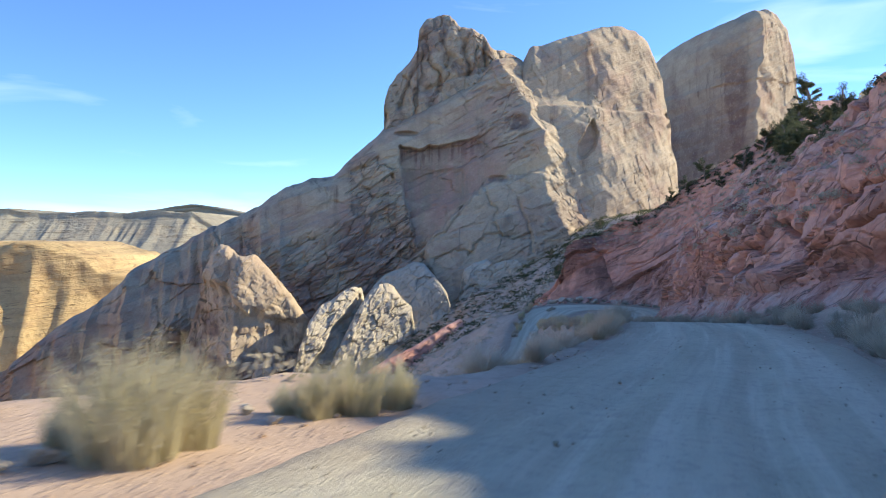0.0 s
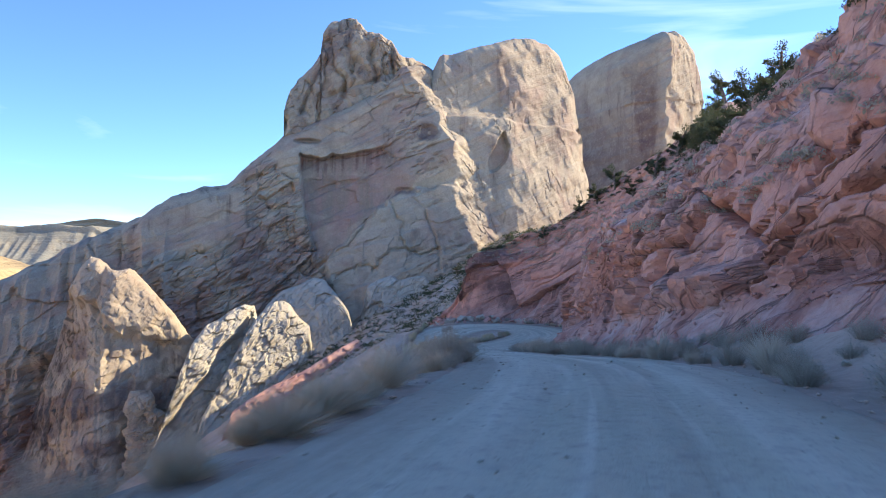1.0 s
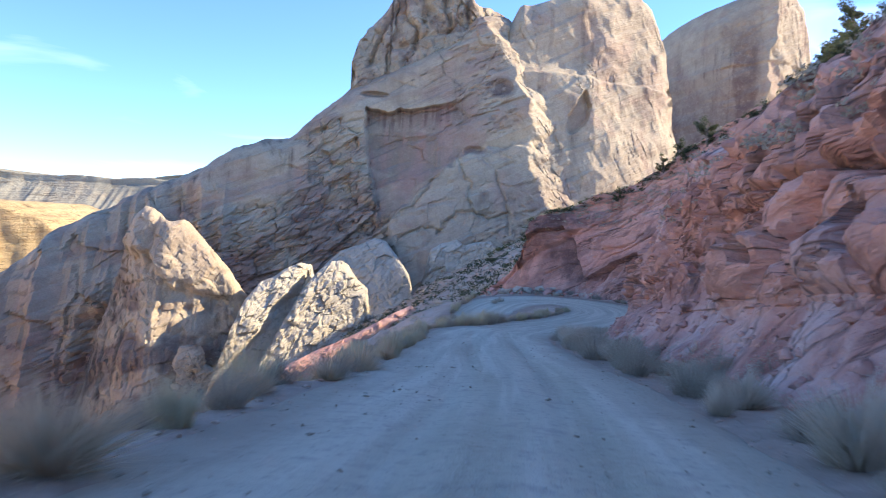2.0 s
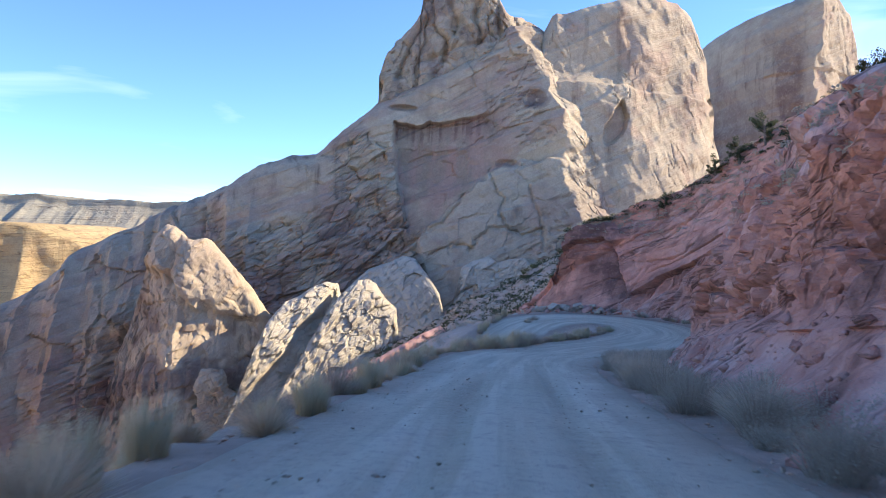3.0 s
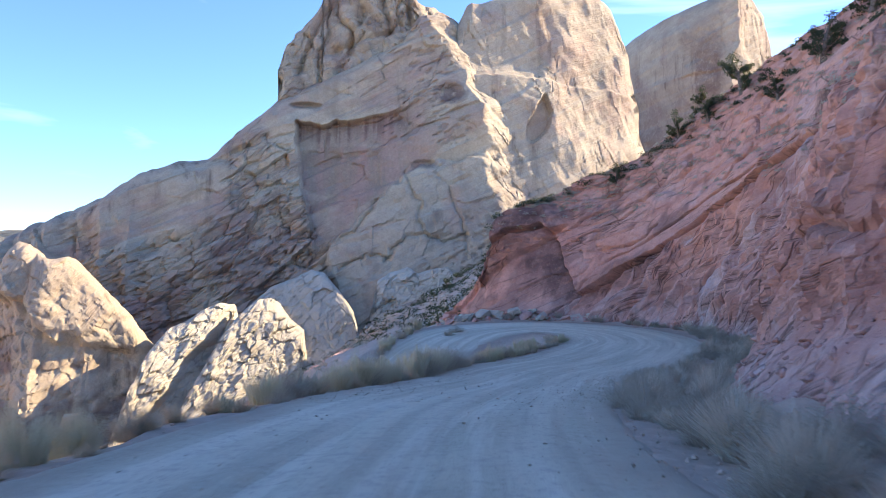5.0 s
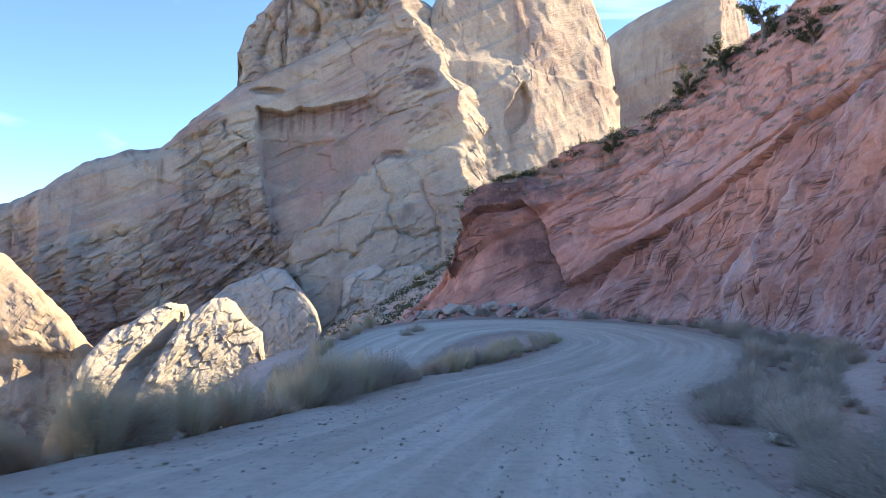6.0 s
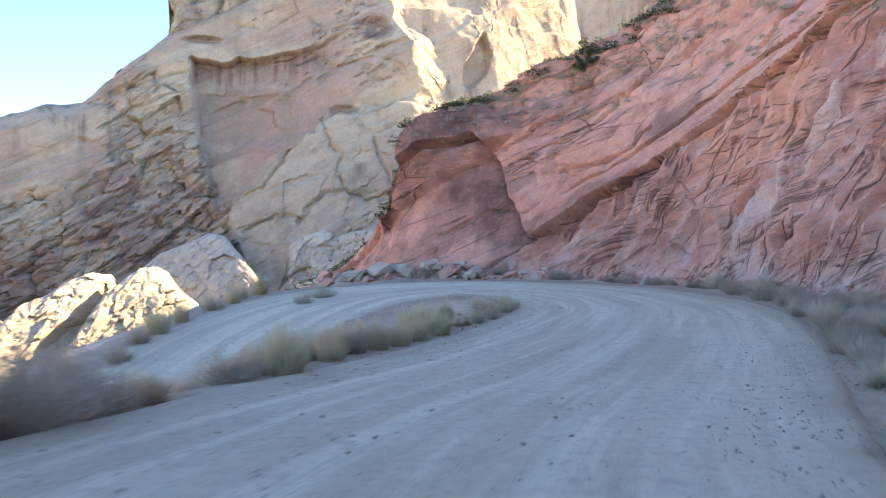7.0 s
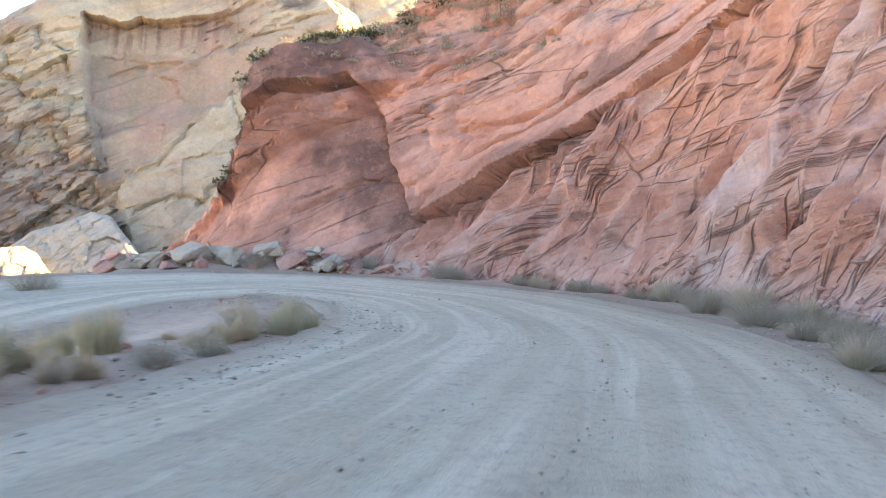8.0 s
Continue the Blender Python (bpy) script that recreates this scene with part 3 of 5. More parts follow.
rel += near_bend * on_face * (0.8 * sstep(-0.05, 0.12, above) * np.exp(-np.clip(above, 0, None) / 5) - 1.3 * np.exp(-((above + 0.15) / 0.16) ** 2))
rel += on_top * (1 - 0.5 * near_bend * sstep(0.0, 0.3, above) * (1 - sstep(11, 14, above))) * (0.7 * saw(bedc + warpn, 2.2) + 0.9 * (own - 0.5) + 0.4 * (own2 - 0.5) + 0.6 * fbm(x / 3, y / 3, z / 3, 4, 66) - 0.4)
rel += (V2 < 0.14) * 0.4 * fbm(x / 1.2, y / 1.2, z / 1.2, 5, 67) * sstep(0, 0.05, V2)
# the dark bed that overhangs the western slab
west_z = np.interp(left_s, [3, 7, 8.1, 10.1, 11.4, 12.5, 14], [0.2, -2.2, -1.6, -2.0, -2.5, -3.2, -4.2]) + 0.2 * vnoise(S2 / 0.9, 0 * z, 0 * z, 96)
slab_top = -2.6 - 0.9 * (left_s - 7.3) + 0.25 * vnoise(S2 / 1.3, 0 * z, 0 * z, 102)
cap_up = z - west_z
not_bank = sstep(0.12, 0.2, V2) * (1 - sstep(0.86, 0.92, V2))
cap_here = not_bank * sstep(5.2, 7.2, left_s)
cap = cap_here * sstep(0.0, 0.25, cap_up) * (1 - sstep(1.8, 2.6, cap_up))
rel = rel * (1 - 0.75 * cap_here * sstep(-1, 0.2, z - slab_top))
rel += 1.7 * cap + cap_here * (0.2 * saw(cap_up + 0.3 * fbm(x / 2, y / 2, z / 2, 2, 103), 0.9, 0.2) - 0.7 * np.exp(-((cap_up + 0.2) / 0.22) ** 2))
# flaky ledges between the western slab and the bed above it
between = cap_here * sstep(0.0, 0.3, z - slab_top) * (1 - sstep(-0.3, 0.0, cap_up))
rel += between * (0.5 + 0.7 * saw(z + 0.75 * left_s + 0.4 * fbm(x / 1.5, y / 1.5, z / 1.5, 3, 104), 0.8, 0.2) + 0.5 * (own2 - 0.5))
# the leaning joint that parts the two great slabs at the bend; the western one lies back
joint_s = left_s - (2.64 + 0.69 * (z + 9.35)) + 0.25 * vnoise(z / 1.2, 0 * z, 0 * z, 97)
up_range = sstep(-9.9, -9.3, z) * (1 - sstep(-2.6, -1.6, z))
west_slab = not_bank * sstep(0.0, 0.3, joint_s) * (1 - sstep(-0.2, 0.2, z - slab_top)) * sstep(-0.2, 0.3, above + 0.4) * sstep(2.0, 3.0, left_s)
rel = rel * (1 - 0.85 * west_slab)
rel -= west_slab * (0.9 * np.exp(-np.clip(joint_s, 0, None) / 3.0) - 0.12 * fbm(S2 / 0.7, z / 6, 0 * z, 3, 105) + 0.35 * np.exp(-(line_gap(left_s, z, [(9.0, -9.0), (6.5, -7.2), (4.6, -7.0)]) / 0.15) ** 2))
rel -= on_face * up_range * 1.8 * np.exp(-(joint_s / 0.2) ** 2)
# a second open bed joint higher on the eastern slab, and short cracks
rel -= near_bend * on_face * 0.9 * np.exp(-((above - 1.5 - 0.5 * vnoise(along_bed / 5, 0 * z, 0 * z, 106)) / 0.12) ** 2) * (1 - sstep(-0.5, 1.0, left_s))
for pts in ([(5.2, -1.6), (2.5, 0.6), (0.5, 4.2), (-1.5, 7.0)], [(4.5, -3.4), (1.0, -1.6), (-2.0, 1.8), (-6, 6.0)], [(-12, 2.5), (-14, 6.5), (-13.2, 9.0)], [(1.5, -4.6), (-2.5, -3.6), (-4.5, -2.0)]):
    d = line_gap(left_s + 0.3 * fbm(S2 / 0.9, z / 0.9, 0 * z, 2, 107), z + 0.3 * fbm(S2 / 0.9, z / 0.9, 0 * z, 2, 108), pts)
    rel -= not_bank * (0.7 * np.exp(-(d / 0.12) ** 2))
# the great blocks above the bank that the road passes first, with open angular joints
for pts in ([(-121, 3.6), (-116.6, 1.73), (-114.6, 0.86), (-115.5, 0.43), (-116.4, -0.34), (-115.3, -1.0), (-114, -1.37), (-112, -1.87)], [(-114.6, 0.86), (-112.9, 1.4), (-109.8, 2.5), (-106.5, 3.4)],
            [(-109.5, 2.6), (-108.6, 0.8), (-109.4, -0.8), (-110.6, -2.0)], [(-115.5, 0.43), (-118.5, 1.2), (-122, 2.0), (-127, 3.6)], [(-106, 3.0), (-104.2, 0.6), (-105.2, -1.6)], [(-127, 3.6), (-126, 0.5), (-124.4, -1.0)], [(-119, 4.6), (-117.8, 3.2), (-117, 1.9)]):
    d = line_gap(left_s + 0.2 * fbm(S2 / 0.8, z / 0.8, 0 * z, 2, 109), z + 0.2 * fbm(S2 / 0.8, z / 0.8, 0 * z, 2, 110), pts)
    rel -= not_bank * 1.2 * np.exp(-(d / 0.15) ** 2)
for _ in range(2):                                    # wear the edges of the flakes a little
    worn = rel.copy()
    worn[1:-1, 1:-1] = (4 * rel[1:-1, 1:-1] + 2 * (rel[:-2, 1:-1] + rel[2:, 1:-1] + rel[1:-1, :-2] + rel[1:-1, 2:]) + rel[:-2, :-2] + rel[2:, 2:] + rel[:-2, 2:] + rel[2:, :-2]) / 16
    rel = rel + 0.9 * (worn - rel) * np.clip(shard, 0, 1) * near_bend * (1 - np.exp(-(above / 0.6) ** 2))
nx = np.repeat(-out_dir[None, :, 0], NV, 0)
ny = np.repeat(-out_dir[None, :, 1], NV, 0)
tilt_up = 0.45
PH[..., 0] += nx * rel * 0.85
PH[..., 1] += ny * rel * 0.85
PH[..., 2] += rel * tilt_up * (on_face * 0.35 + on_top)
pale = np.clip(0.5 * (1 - sstep(0.1, 0.16, V2)) + 0.5 * sstep(0.1, 0.55, fbm(along_bed / 8, bedc / 2.2, y / 20, 3, 99)) + 0.2 * on_top, 0, 0.75)
hillside = grid("red_hillside", PH, RED_WALL, fields={"along_bed": along_bed, "over_bed": bedc, "along_flake": flake_a, "over_flake": flake_b + fw, "flaky": np.clip(shard + 0.5 * on_top, 0, 1), "red": np.clip(pale * (1 - calm) + shard * (0.75 * sstep(0.55, 0.9, 0.6 * tone + 0.4 * tone2)), 0, 0.8), "varnish_shade": np.clip(1.0 * cap * sstep(-0.5, 0.1, fbm(x / 2.5, y / 2.5, z / 1.5, 3, 112)) + 0.7 * west_slab * (1 - sstep(2.6, 4.2, joint_s + 0.8 * fbm(S2 / 0.8, z / 6, 0 * z, 3, 113))) + on_face * calm * 0.6 * sstep(-0.05, 0.4, fbm(along_bed / 5, bedc / 2.5, 0 * z, 3, 98) + 0.35 * fbm(S2 / 0.7, z / 8, 0 * z, 3, 89)) + 0.3 * shard * sstep(0.6, 0.9, 0.5 * (1 - tone) + 0.5 * tone2), 0, 1)}, flip=True, sharp=32)
tagged(hillside, "layered red sandstone hillside with dipping ledges above the road", "hillside", kind="structure")

# ---- the pale massif beyond the bend ----


def face_y(x, z):
    return 291 + np.where(x < -17, 0.22, 0.06) * (x + 17) + 0.37 * np.minimum(z, 0) + 0.15 * np.maximum(z, 0)


SKYLINE = [(-215, -110), (-190, -70), (-160, -50), (-145, -40), (-137, -31), (-127, -23), (-111, -9), (-99.5, -1), (-87, 6), (-73, 12.5), (-63, 20), (-51, 25), (-45, 25.5), (-32, 38),
           (-22.5, 48), (-14, 52), (-4, 57), (8, 63), (16, 69), (21, 76), (30, 79), (37, 77), (44, 71), (50, 63), (56, 55), (60, 49), (65, 35.5), (73, 26), (80, 8), (90, -20)]
sk = np.array(SKYLINE, float)
mx = np.concatenate([np.arange(-214, -104, 0.9), np.arange(-104, 90, 0.45)])
mz_top = np.interp(mx, sk[:, 0], sk[:, 1]) + 0.7 * fbm(mx / 6, 0 * mx, 0 * mx, 4, 101) + 0.5 * saw(mx, 7.3, 0.2) * (mx < -24)
NF, NB = 380, 30
vf = np.linspace(0, 1, NF) ** 0.78
zz = -125 + (mz_top[None, :] + 125) * vf[:, None]
xx = np.repeat(mx[None, :], NF, 0)
R = 8.0
q = np.clip((zz - (mz_top[None, :] - R)) / R, 0, 1)
yy = face_y(xx, zz) + R * 1.3 * (1 - np.sqrt(np.clip(1 - q * q * 0.98, 0, 1)))
# the nose turns away to the east along an uneven edge, and takes the sun
nose_x = np.interp(zz, [-40, -20, 0, 8, 16, 22, 27, 31, 36, 45, 60, 72, 84], [66, 59, 51, 47.5, 43, 40, 38.5, 39.5, 41.5, 40.5, 31.5, 25, 20])
turn = xx - nose_x + 1.7 * fbm(zz / 5, xx / 9, 0 * xx, 4, 115)
nose = sstep(-0.4, 2.0, turn)
yy += 1.0 * np.clip(turn, 0, None)
d36 = radians(36)
bb = zz * math.cos(d36) - xx * math.sin(d36)           # across the broken beds of the lower part
aa = xx * math.cos(d36) + zz * math.sin(d36)
d25 = radians(25)
b2, a2 = zz * math.cos(d25) - xx * math.sin(d25), xx * math.cos(d25) + zz * math.sin(d25)
w1 = 3 * fbm(xx / 40, zz / 40, 0 * xx, 3, 111)
# where each kind of rock lies
slab_edge = np.interp(xx, [-30, -9, -6, 8, 18, 24, 38, 60], [-30, -12, -1, 12.5, 22.5, 25, 27, 30])      # top of the pale lower slab
slab = sstep(-9.5, -6.5, xx + 0.3 * (zz + 2)) * (1 - sstep(-0.6, 0.5, zz - slab_edge + 1.2 * vnoise(xx / 3, zz / 3, 0 * xx, 117)))
scarp_x = np.interp(zz, [-6, 2, 10.8, 17, 24, 31, 38.4], [-9, -11.5, -13.6, -15.6, -16.6, -17.6, -17.6]) + 0.35 * vnoise(zz / 2.1, 0 * zz, 0 * zz, 118)
broken = (1 - sstep(-5, 3, b2 + 0.16 * xx - 12 + 6 * fbm(xx / 22, zz / 22, 0 * xx, 2, 119))) * (1 - sstep(-1, 1.5, xx - scarp_x) * sstep(-4, 4, zz)) * (1 - slab)
broken = np.maximum(broken, 0.8 * (1 - sstep(-1, 1.5, xx - scarp_x)) * sstep(-40, -34, xx) * (1 - sstep(26, 31, zz + 0.5 * (xx + 17))))
broken = broken * (1 - nose) * sstep(-92, -64, xx - 0.6 * zz)
smooth = (1 - broken) * (1 - 0.4 * nose)
relief = 2.2 * fbm(a2 / 45, b2 / 20, 0 * xx, 3, 113) * (1 - 0.6 * nose) + 0.35 * fbm(a2 / 9, b2 / 5, 0 * xx, 3, 114)
# smooth slabs: long low ledges along the beds, and a few blunt steps
relief += smooth * (0.9 * saw(b2 + w1, 13, 0.06) + 0.3 * saw(b2 + w1 * 1.3 + 3, 4.4, 0.1) * sstep(-0.1, 0.4, fbm(a2 / 20, b2 / 8, 0 * xx, 2, 116)))
# broken beds: stepped blocks with open joints
edge, own = cells(aa / 11 + w1 / 8, bb / 4.2, 0 * xx, 121, 1.8)
edge2, own2 = cells(aa / 4.6 + w1 / 5, bb / 1.9, 0 * xx, 127, 2.0)
_, own4 = cells(aa / 2.0, bb / 0.9 + w1 / 6, 0 * xx, 129)
relief += 0.75 * broken * (3.0 * (own - 0.5) + 1.7 * (own2 - 0.5) + 0.7 * (own4 - 0.5) + 1.3 * saw(bb + 1.4 * w1, 5.5, 0.12) - 1.1 * (1 - sstep(0, 0.07, edge)) - 0.5 * (1 - sstep(0, 0.1, edge2)))
edge5, own5 = cells(a2 / 17 + w1 / 10, b2 / 8, 0 * xx, 137, 2.2)
relief += smooth * (1 - nose) * (0.6 * (own5 - 0.5) - 0.5 * (1 - sstep(0, 0.035, edge5)) * sstep(0.1, 0.4, fbm(a2 / 30, b2 / 18, 0 * xx, 2, 123)))
# western slopes: broad buttresses and shallow gullies
west = 1 - sstep(-75, -45, xx)
relief += west * sstep(20, -10, zz) * (4.0 * (1 - np.abs(vnoise(xx / 11 + 0.3 * zz / 30, zz / 60, 0 * xx, 141)) * 2) + 3.0 * (cells(xx / 9 + zz / 30, zz / 14, 0 * xx, 144)[1] - 0.5) + 1.5 * ridged(xx / 4 + 0.2 * zz / 10, zz / 40, 0 * xx, 3, 142))
# the pale lower slab stands proud, with a broken upper edge and long angular cracks
relief += slab * (2.6 + 0.5 * (cells(xx / 9, zz / 9, 0 * xx, 139)[1] - 0.5))
# the great recess: an upright scarp on its west, a drooping ledge above, a lower arch inside
top_line = np.interp(xx, [-19, -8, 1, 11, 21, 31, 36], [38.2, 37.4, 37.8, 41, 45.0, 49.6, 50.5]) + 0.9 * fbm(xx / 5, 0 * xx, 0 * xx, 3, 143)
inside = sstep(-0.35, 0.35, xx - scarp_x) * (1 - sstep(-0.25, 0.35, zz - top_line)) * (1 - sstep(0, 32, xx)) * sstep(-6, 8, zz - 0.55 * (xx + 10)) * (1 - slab)
relief -= inside * (2.4 + 0.9 * np.exp(-np.clip(top_line - zz, 0, None) / 5) + 1.2 * (1 - sstep(-12, 6, xx)))
arch_z = 28.6 - 0.018 * (xx + 2) ** 2 + 0.2 * xx
relief -= 0.9 * inside * (1 - sstep(-0.3, 0.3, zz - arch_z)) * sstep(-15, -11, xx) * (1 - sstep(7.5, 9, xx)) * sstep(14, 18, zz)
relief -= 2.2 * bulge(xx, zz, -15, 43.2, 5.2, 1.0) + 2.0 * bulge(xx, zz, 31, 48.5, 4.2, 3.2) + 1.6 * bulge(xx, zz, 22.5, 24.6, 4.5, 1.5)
relief += 0.9 * (1 - sstep(-0.3, 0.5, xx - scarp_x)) * sstep(-27, -19, xx) * sstep(8, 12, zz) * (1 - sstep(36, 41, zz))
# long cracks over the slabs
for pts, deep_, wide in (([(-6, -1), (1, 3), (8, 13)], 1.2, 0.5), ([(10, -6), (16.5, 2), (22, 2.2), (29, 0), (35, 2.2)], 1.5, 0.45), ([(16, 22), (17.5, 16), (21.5, 12), (20, 7), (23, 2)], 1.0, 0.4),
                         ([(30, 17), (33, 9), (35, 2.5), (35.5, -5)], 1.2, 0.5), ([(-3, -8), (4, -4), (12, -5)], 1.2, 0.4), ([(24, 22), (30, 18), (36, 21)], 0.6, 0.4), ([(-36, 27), (-27, 31), (-18, 34)], 0.9, 0.4), ([(-33, 33), (-31, 28)], 0.7, 0.35), ([(-9, 33), (-8.6, 27), (8, 27)], 0.4, 0.3)):
    d = line_gap(xx + 0.6 * fbm(xx / 2, zz / 2, 0 * xx, 3, 133), zz + 0.6 * fbm(xx / 2, zz / 2, 0 * xx, 3, 134), pts)
    relief -= deep_ * np.exp(-(d / wide) ** 2)
# the sunlit flank: smooth, with short steep fractures and a few leaning fissures
st = radians(-57)
fa, fb = xx * math.cos(st) + zz * math.sin(st), zz * math.cos(st) - xx * math.sin(st)
edge6, own6 = cells(fa / 9 + w1 / 6, fb / 2.6, 0 * xx, 147)
relief += nose * (0.5 * (own6 - 0.5) - 0.55 * (1 - sstep(0, 0.08, edge6)) * sstep(0.0, 0.3, fbm(xx / 11, zz / 11, 0 * xx, 2, 148)) + 1.5 * fbm(xx / 13, zz / 15, 0 * xx, 2, 149))
relief -= nose * (2.2 * bulge(xx, zz, 52, 43, 1.6, 7) + 1.8 * bulge(xx, zz, 55.5, 35, 1.3, 6) + 1.2 * bulge(xx, zz, 45, 36, 4, 1.2) + 1.6 * bulge(xx, zz, 38, 65, 5, 2))
relief += 1.2 * nose * saw(zz + 0.5 * xx + w1, 17, 0.1)
tick = sstep(0.25, 0.5, fbm(a2 / 3.2, b2 / 0.8, 0 * xx, 3, 155)) * sstep(0.0, 0.4, fbm(xx / 25, zz / 18, 0 * xx, 2, 156))
relief += 0.22 * fbm(xx / 2.4, zz / 1.7, 0 * xx, 3, 153) * (1 - 0.5 * nose) - 0.6 * tick * (1 - nose)
yy -= relief
front = np.stack([xx, yy, zz], -1)
u = np.linspace(0, 1, NB + 1)[1:, None]
bx = np.repeat(mx[None, :], NB, 0) + 6 * u
by = yy[-1][None, :] + 90 * u
bz = mz_top[None, :] - (mz_top[None, :] + 125) * u ** 1.5 + 2.5 * fbm(bx / 12, by / 12, 0 * bx, 4, 151) * sstep(0, 0.15, u)
PM = np.concatenate([front, np.stack([bx, by, bz], -1)], 0)
redm = np.zeros(PM.shape[:2])
patch = fbm(aa / 16, bb / 6, 0 * xx, 4, 161)
redm[:NF] = 0.5 * broken * sstep(-0.15, 0.45, patch) + 0.85 * inside * bulge(xx, zz, -3, 22.5, 13, 8, 4) + 0.5 * inside + 0.4 * inside * sstep(9, 2, top_line - zz) + 0.6 * slab * sstep(0.15, 0.45, fbm(xx / 8, zz / 8, 0 * xx, 3, 163)) * (1 - sstep(-2, 14, xx))
redm[:NF] += 0.5 * west * sstep(-12, -40, zz) * sstep(-0.4, 0.3, fbm(xx / 14, zz / 14, 0 * xx, 3, 165)) + 0.5 * slab * bulge(xx, zz, 34, 10, 7, 9) + 0.45 * sstep(0.3, 0.6, fbm(a2 / 30, b2 / 7, 0 * xx, 3, 167)) * (1 - nose)
darkm = np.zeros(PM.shape[:2])
drip = sstep(-0.1, 0.5, fbm(xx / 0.9, zz / 30, 0 * xx, 3, 173))
below = np.clip(top_line - zz, 0, 40)
# darker in broken beds, pits and one hollow; dark drips below the ledge
darkm[:NF] = 0.14 * broken * sstep(-0.1, 0.4, fbm(aa / 12, bb / 4, 0 * xx, 3, 175)) + 0.3 * tick + 1.0 * bulge(xx, zz, 31, 48.5, 6, 4.5) * sstep(-0.7, 0.0, fbm(xx / 2, zz / 2, 0 * xx, 3, 171)) + 0.95 * inside * (1 - sstep(3, 9, below + 3 * (1 - drip))) * (0.3 + 0.7 * drip)
# darker in two small hollows cut above, and a patch further west
darkm[:NF] += 0.6 * bulge(xx, zz, 22.5, 24.4, 4.5, 1.8) + 0.45 * bulge(xx, zz, -15, 43.2, 5.5, 1.4) + 0.5 * bulge(xx, zz, -33, 28, 6, 4) * sstep(-0.2, 0.3, patch)
massif = grid("sandstone_massif", PM, CREAM, fields={"red": np.clip(redm, 0, 0.9), "varnish_shade": np.clip(darkm, 0, 1)}, sharp=34)
tagged(massif, "huge pale cream sandstone ridge with dipping beds and a recessed alcove", "rock ridge", kind="structure")


d27 = radians(27)


def dome(name, levels, yc, deep, label, material, seed, lean=0.0, rough=1.0, n_a=260, n_v=150, group="", shear=0.0, corner=None, flute=0.0, left=-0.28):
    """A bluff of rock from its outline: height, west and east edge; deep is its half depth over its half width."""
    L = np.array(levels, float)
    s = np.concatenate([[0], np.cumsum(np.hypot(np.diff(L[:, 0]), 0.5 * (np.diff(L[:, 2]) - np.diff(L[:, 1]))))])
    t = np.linspace(0, s[-1], n_v)
    z, xl, xr = (np.interp(t, s, L[:, i]) for i in range(3))
    a = np.linspace(0, 2 * math.pi, n_a, endpoint=False)
    cx, hw = (xl + xr) / 2, (xr - xl) / 2
    ca_, sa_ = np.cos(a)[None, :], np.sin(a)[None, :]
    sq = 1.0 / (np.abs(ca_) ** 3 + np.abs(sa_) ** 3) ** (1 / 3)
    X = cx[:, None] + hw[:, None] * ca_ * sq
    Y = yc + lean * (z - z[0])[:, None] + deep * hw[:, None] * sa_ * sq
    Z = z[:, None] + 0 * X
    Y = Y + shear * (X - X.mean())
    if corner is not None:                             # an edge where the face turns from one side to the other
        Y = Y + np.where(X > corner, 0.75, left) * (X - corner)
    size = max(hw)
    q = 0.10 * size
    w = q * fbm(X / (4 * q), Y / (4 * q), Z / (4 * q), 3, seed)
    b = Z * math.cos(d27) - X * math.sin(d27)
    edge, own = cells(X / (3.6 * q) + w / q, Y / (3.6 * q), b / (2.6 * q), seed + 3)
    r = rough * (0.9 * w + 0.22 * q * saw(b + w, 1.7 * q, 0.12) + 0.4 * q * (own - 0.5) - 0.25 * q * (1 - sstep(0, 0.1, edge)) + 0.10 * q * ridged((X + Y) / q * 0.5 + Z / q * 0.55, Z / q * 0.3, 0 * X, 3, seed + 9) + 0.14 * q * fbm(X / q * 1.6, Y / q * 1.6, Z / q * 1.6, 3, seed + 7))
    r = r + flute * q * ridged(X / q * 0.7 + 0.5 * w / q, Z / q * 0.06, 0 * X, 2, seed + 11)
    keep = sstep(0, 0.12, 1 - np.arange(n_v) / (n_v - 1))[:, None]
    X = X + ca_ * r * keep
    Y = Y + sa_ * r * keep
    Z = Z + 0.3 * r
    P = np.stack([X, Y, Z], -1)
    P[-1] = P[-1].mean(0)
    ob = grid(name, P, material, wrap=True, sharp=36)
    return tagged(ob, label, "rock", group=group)


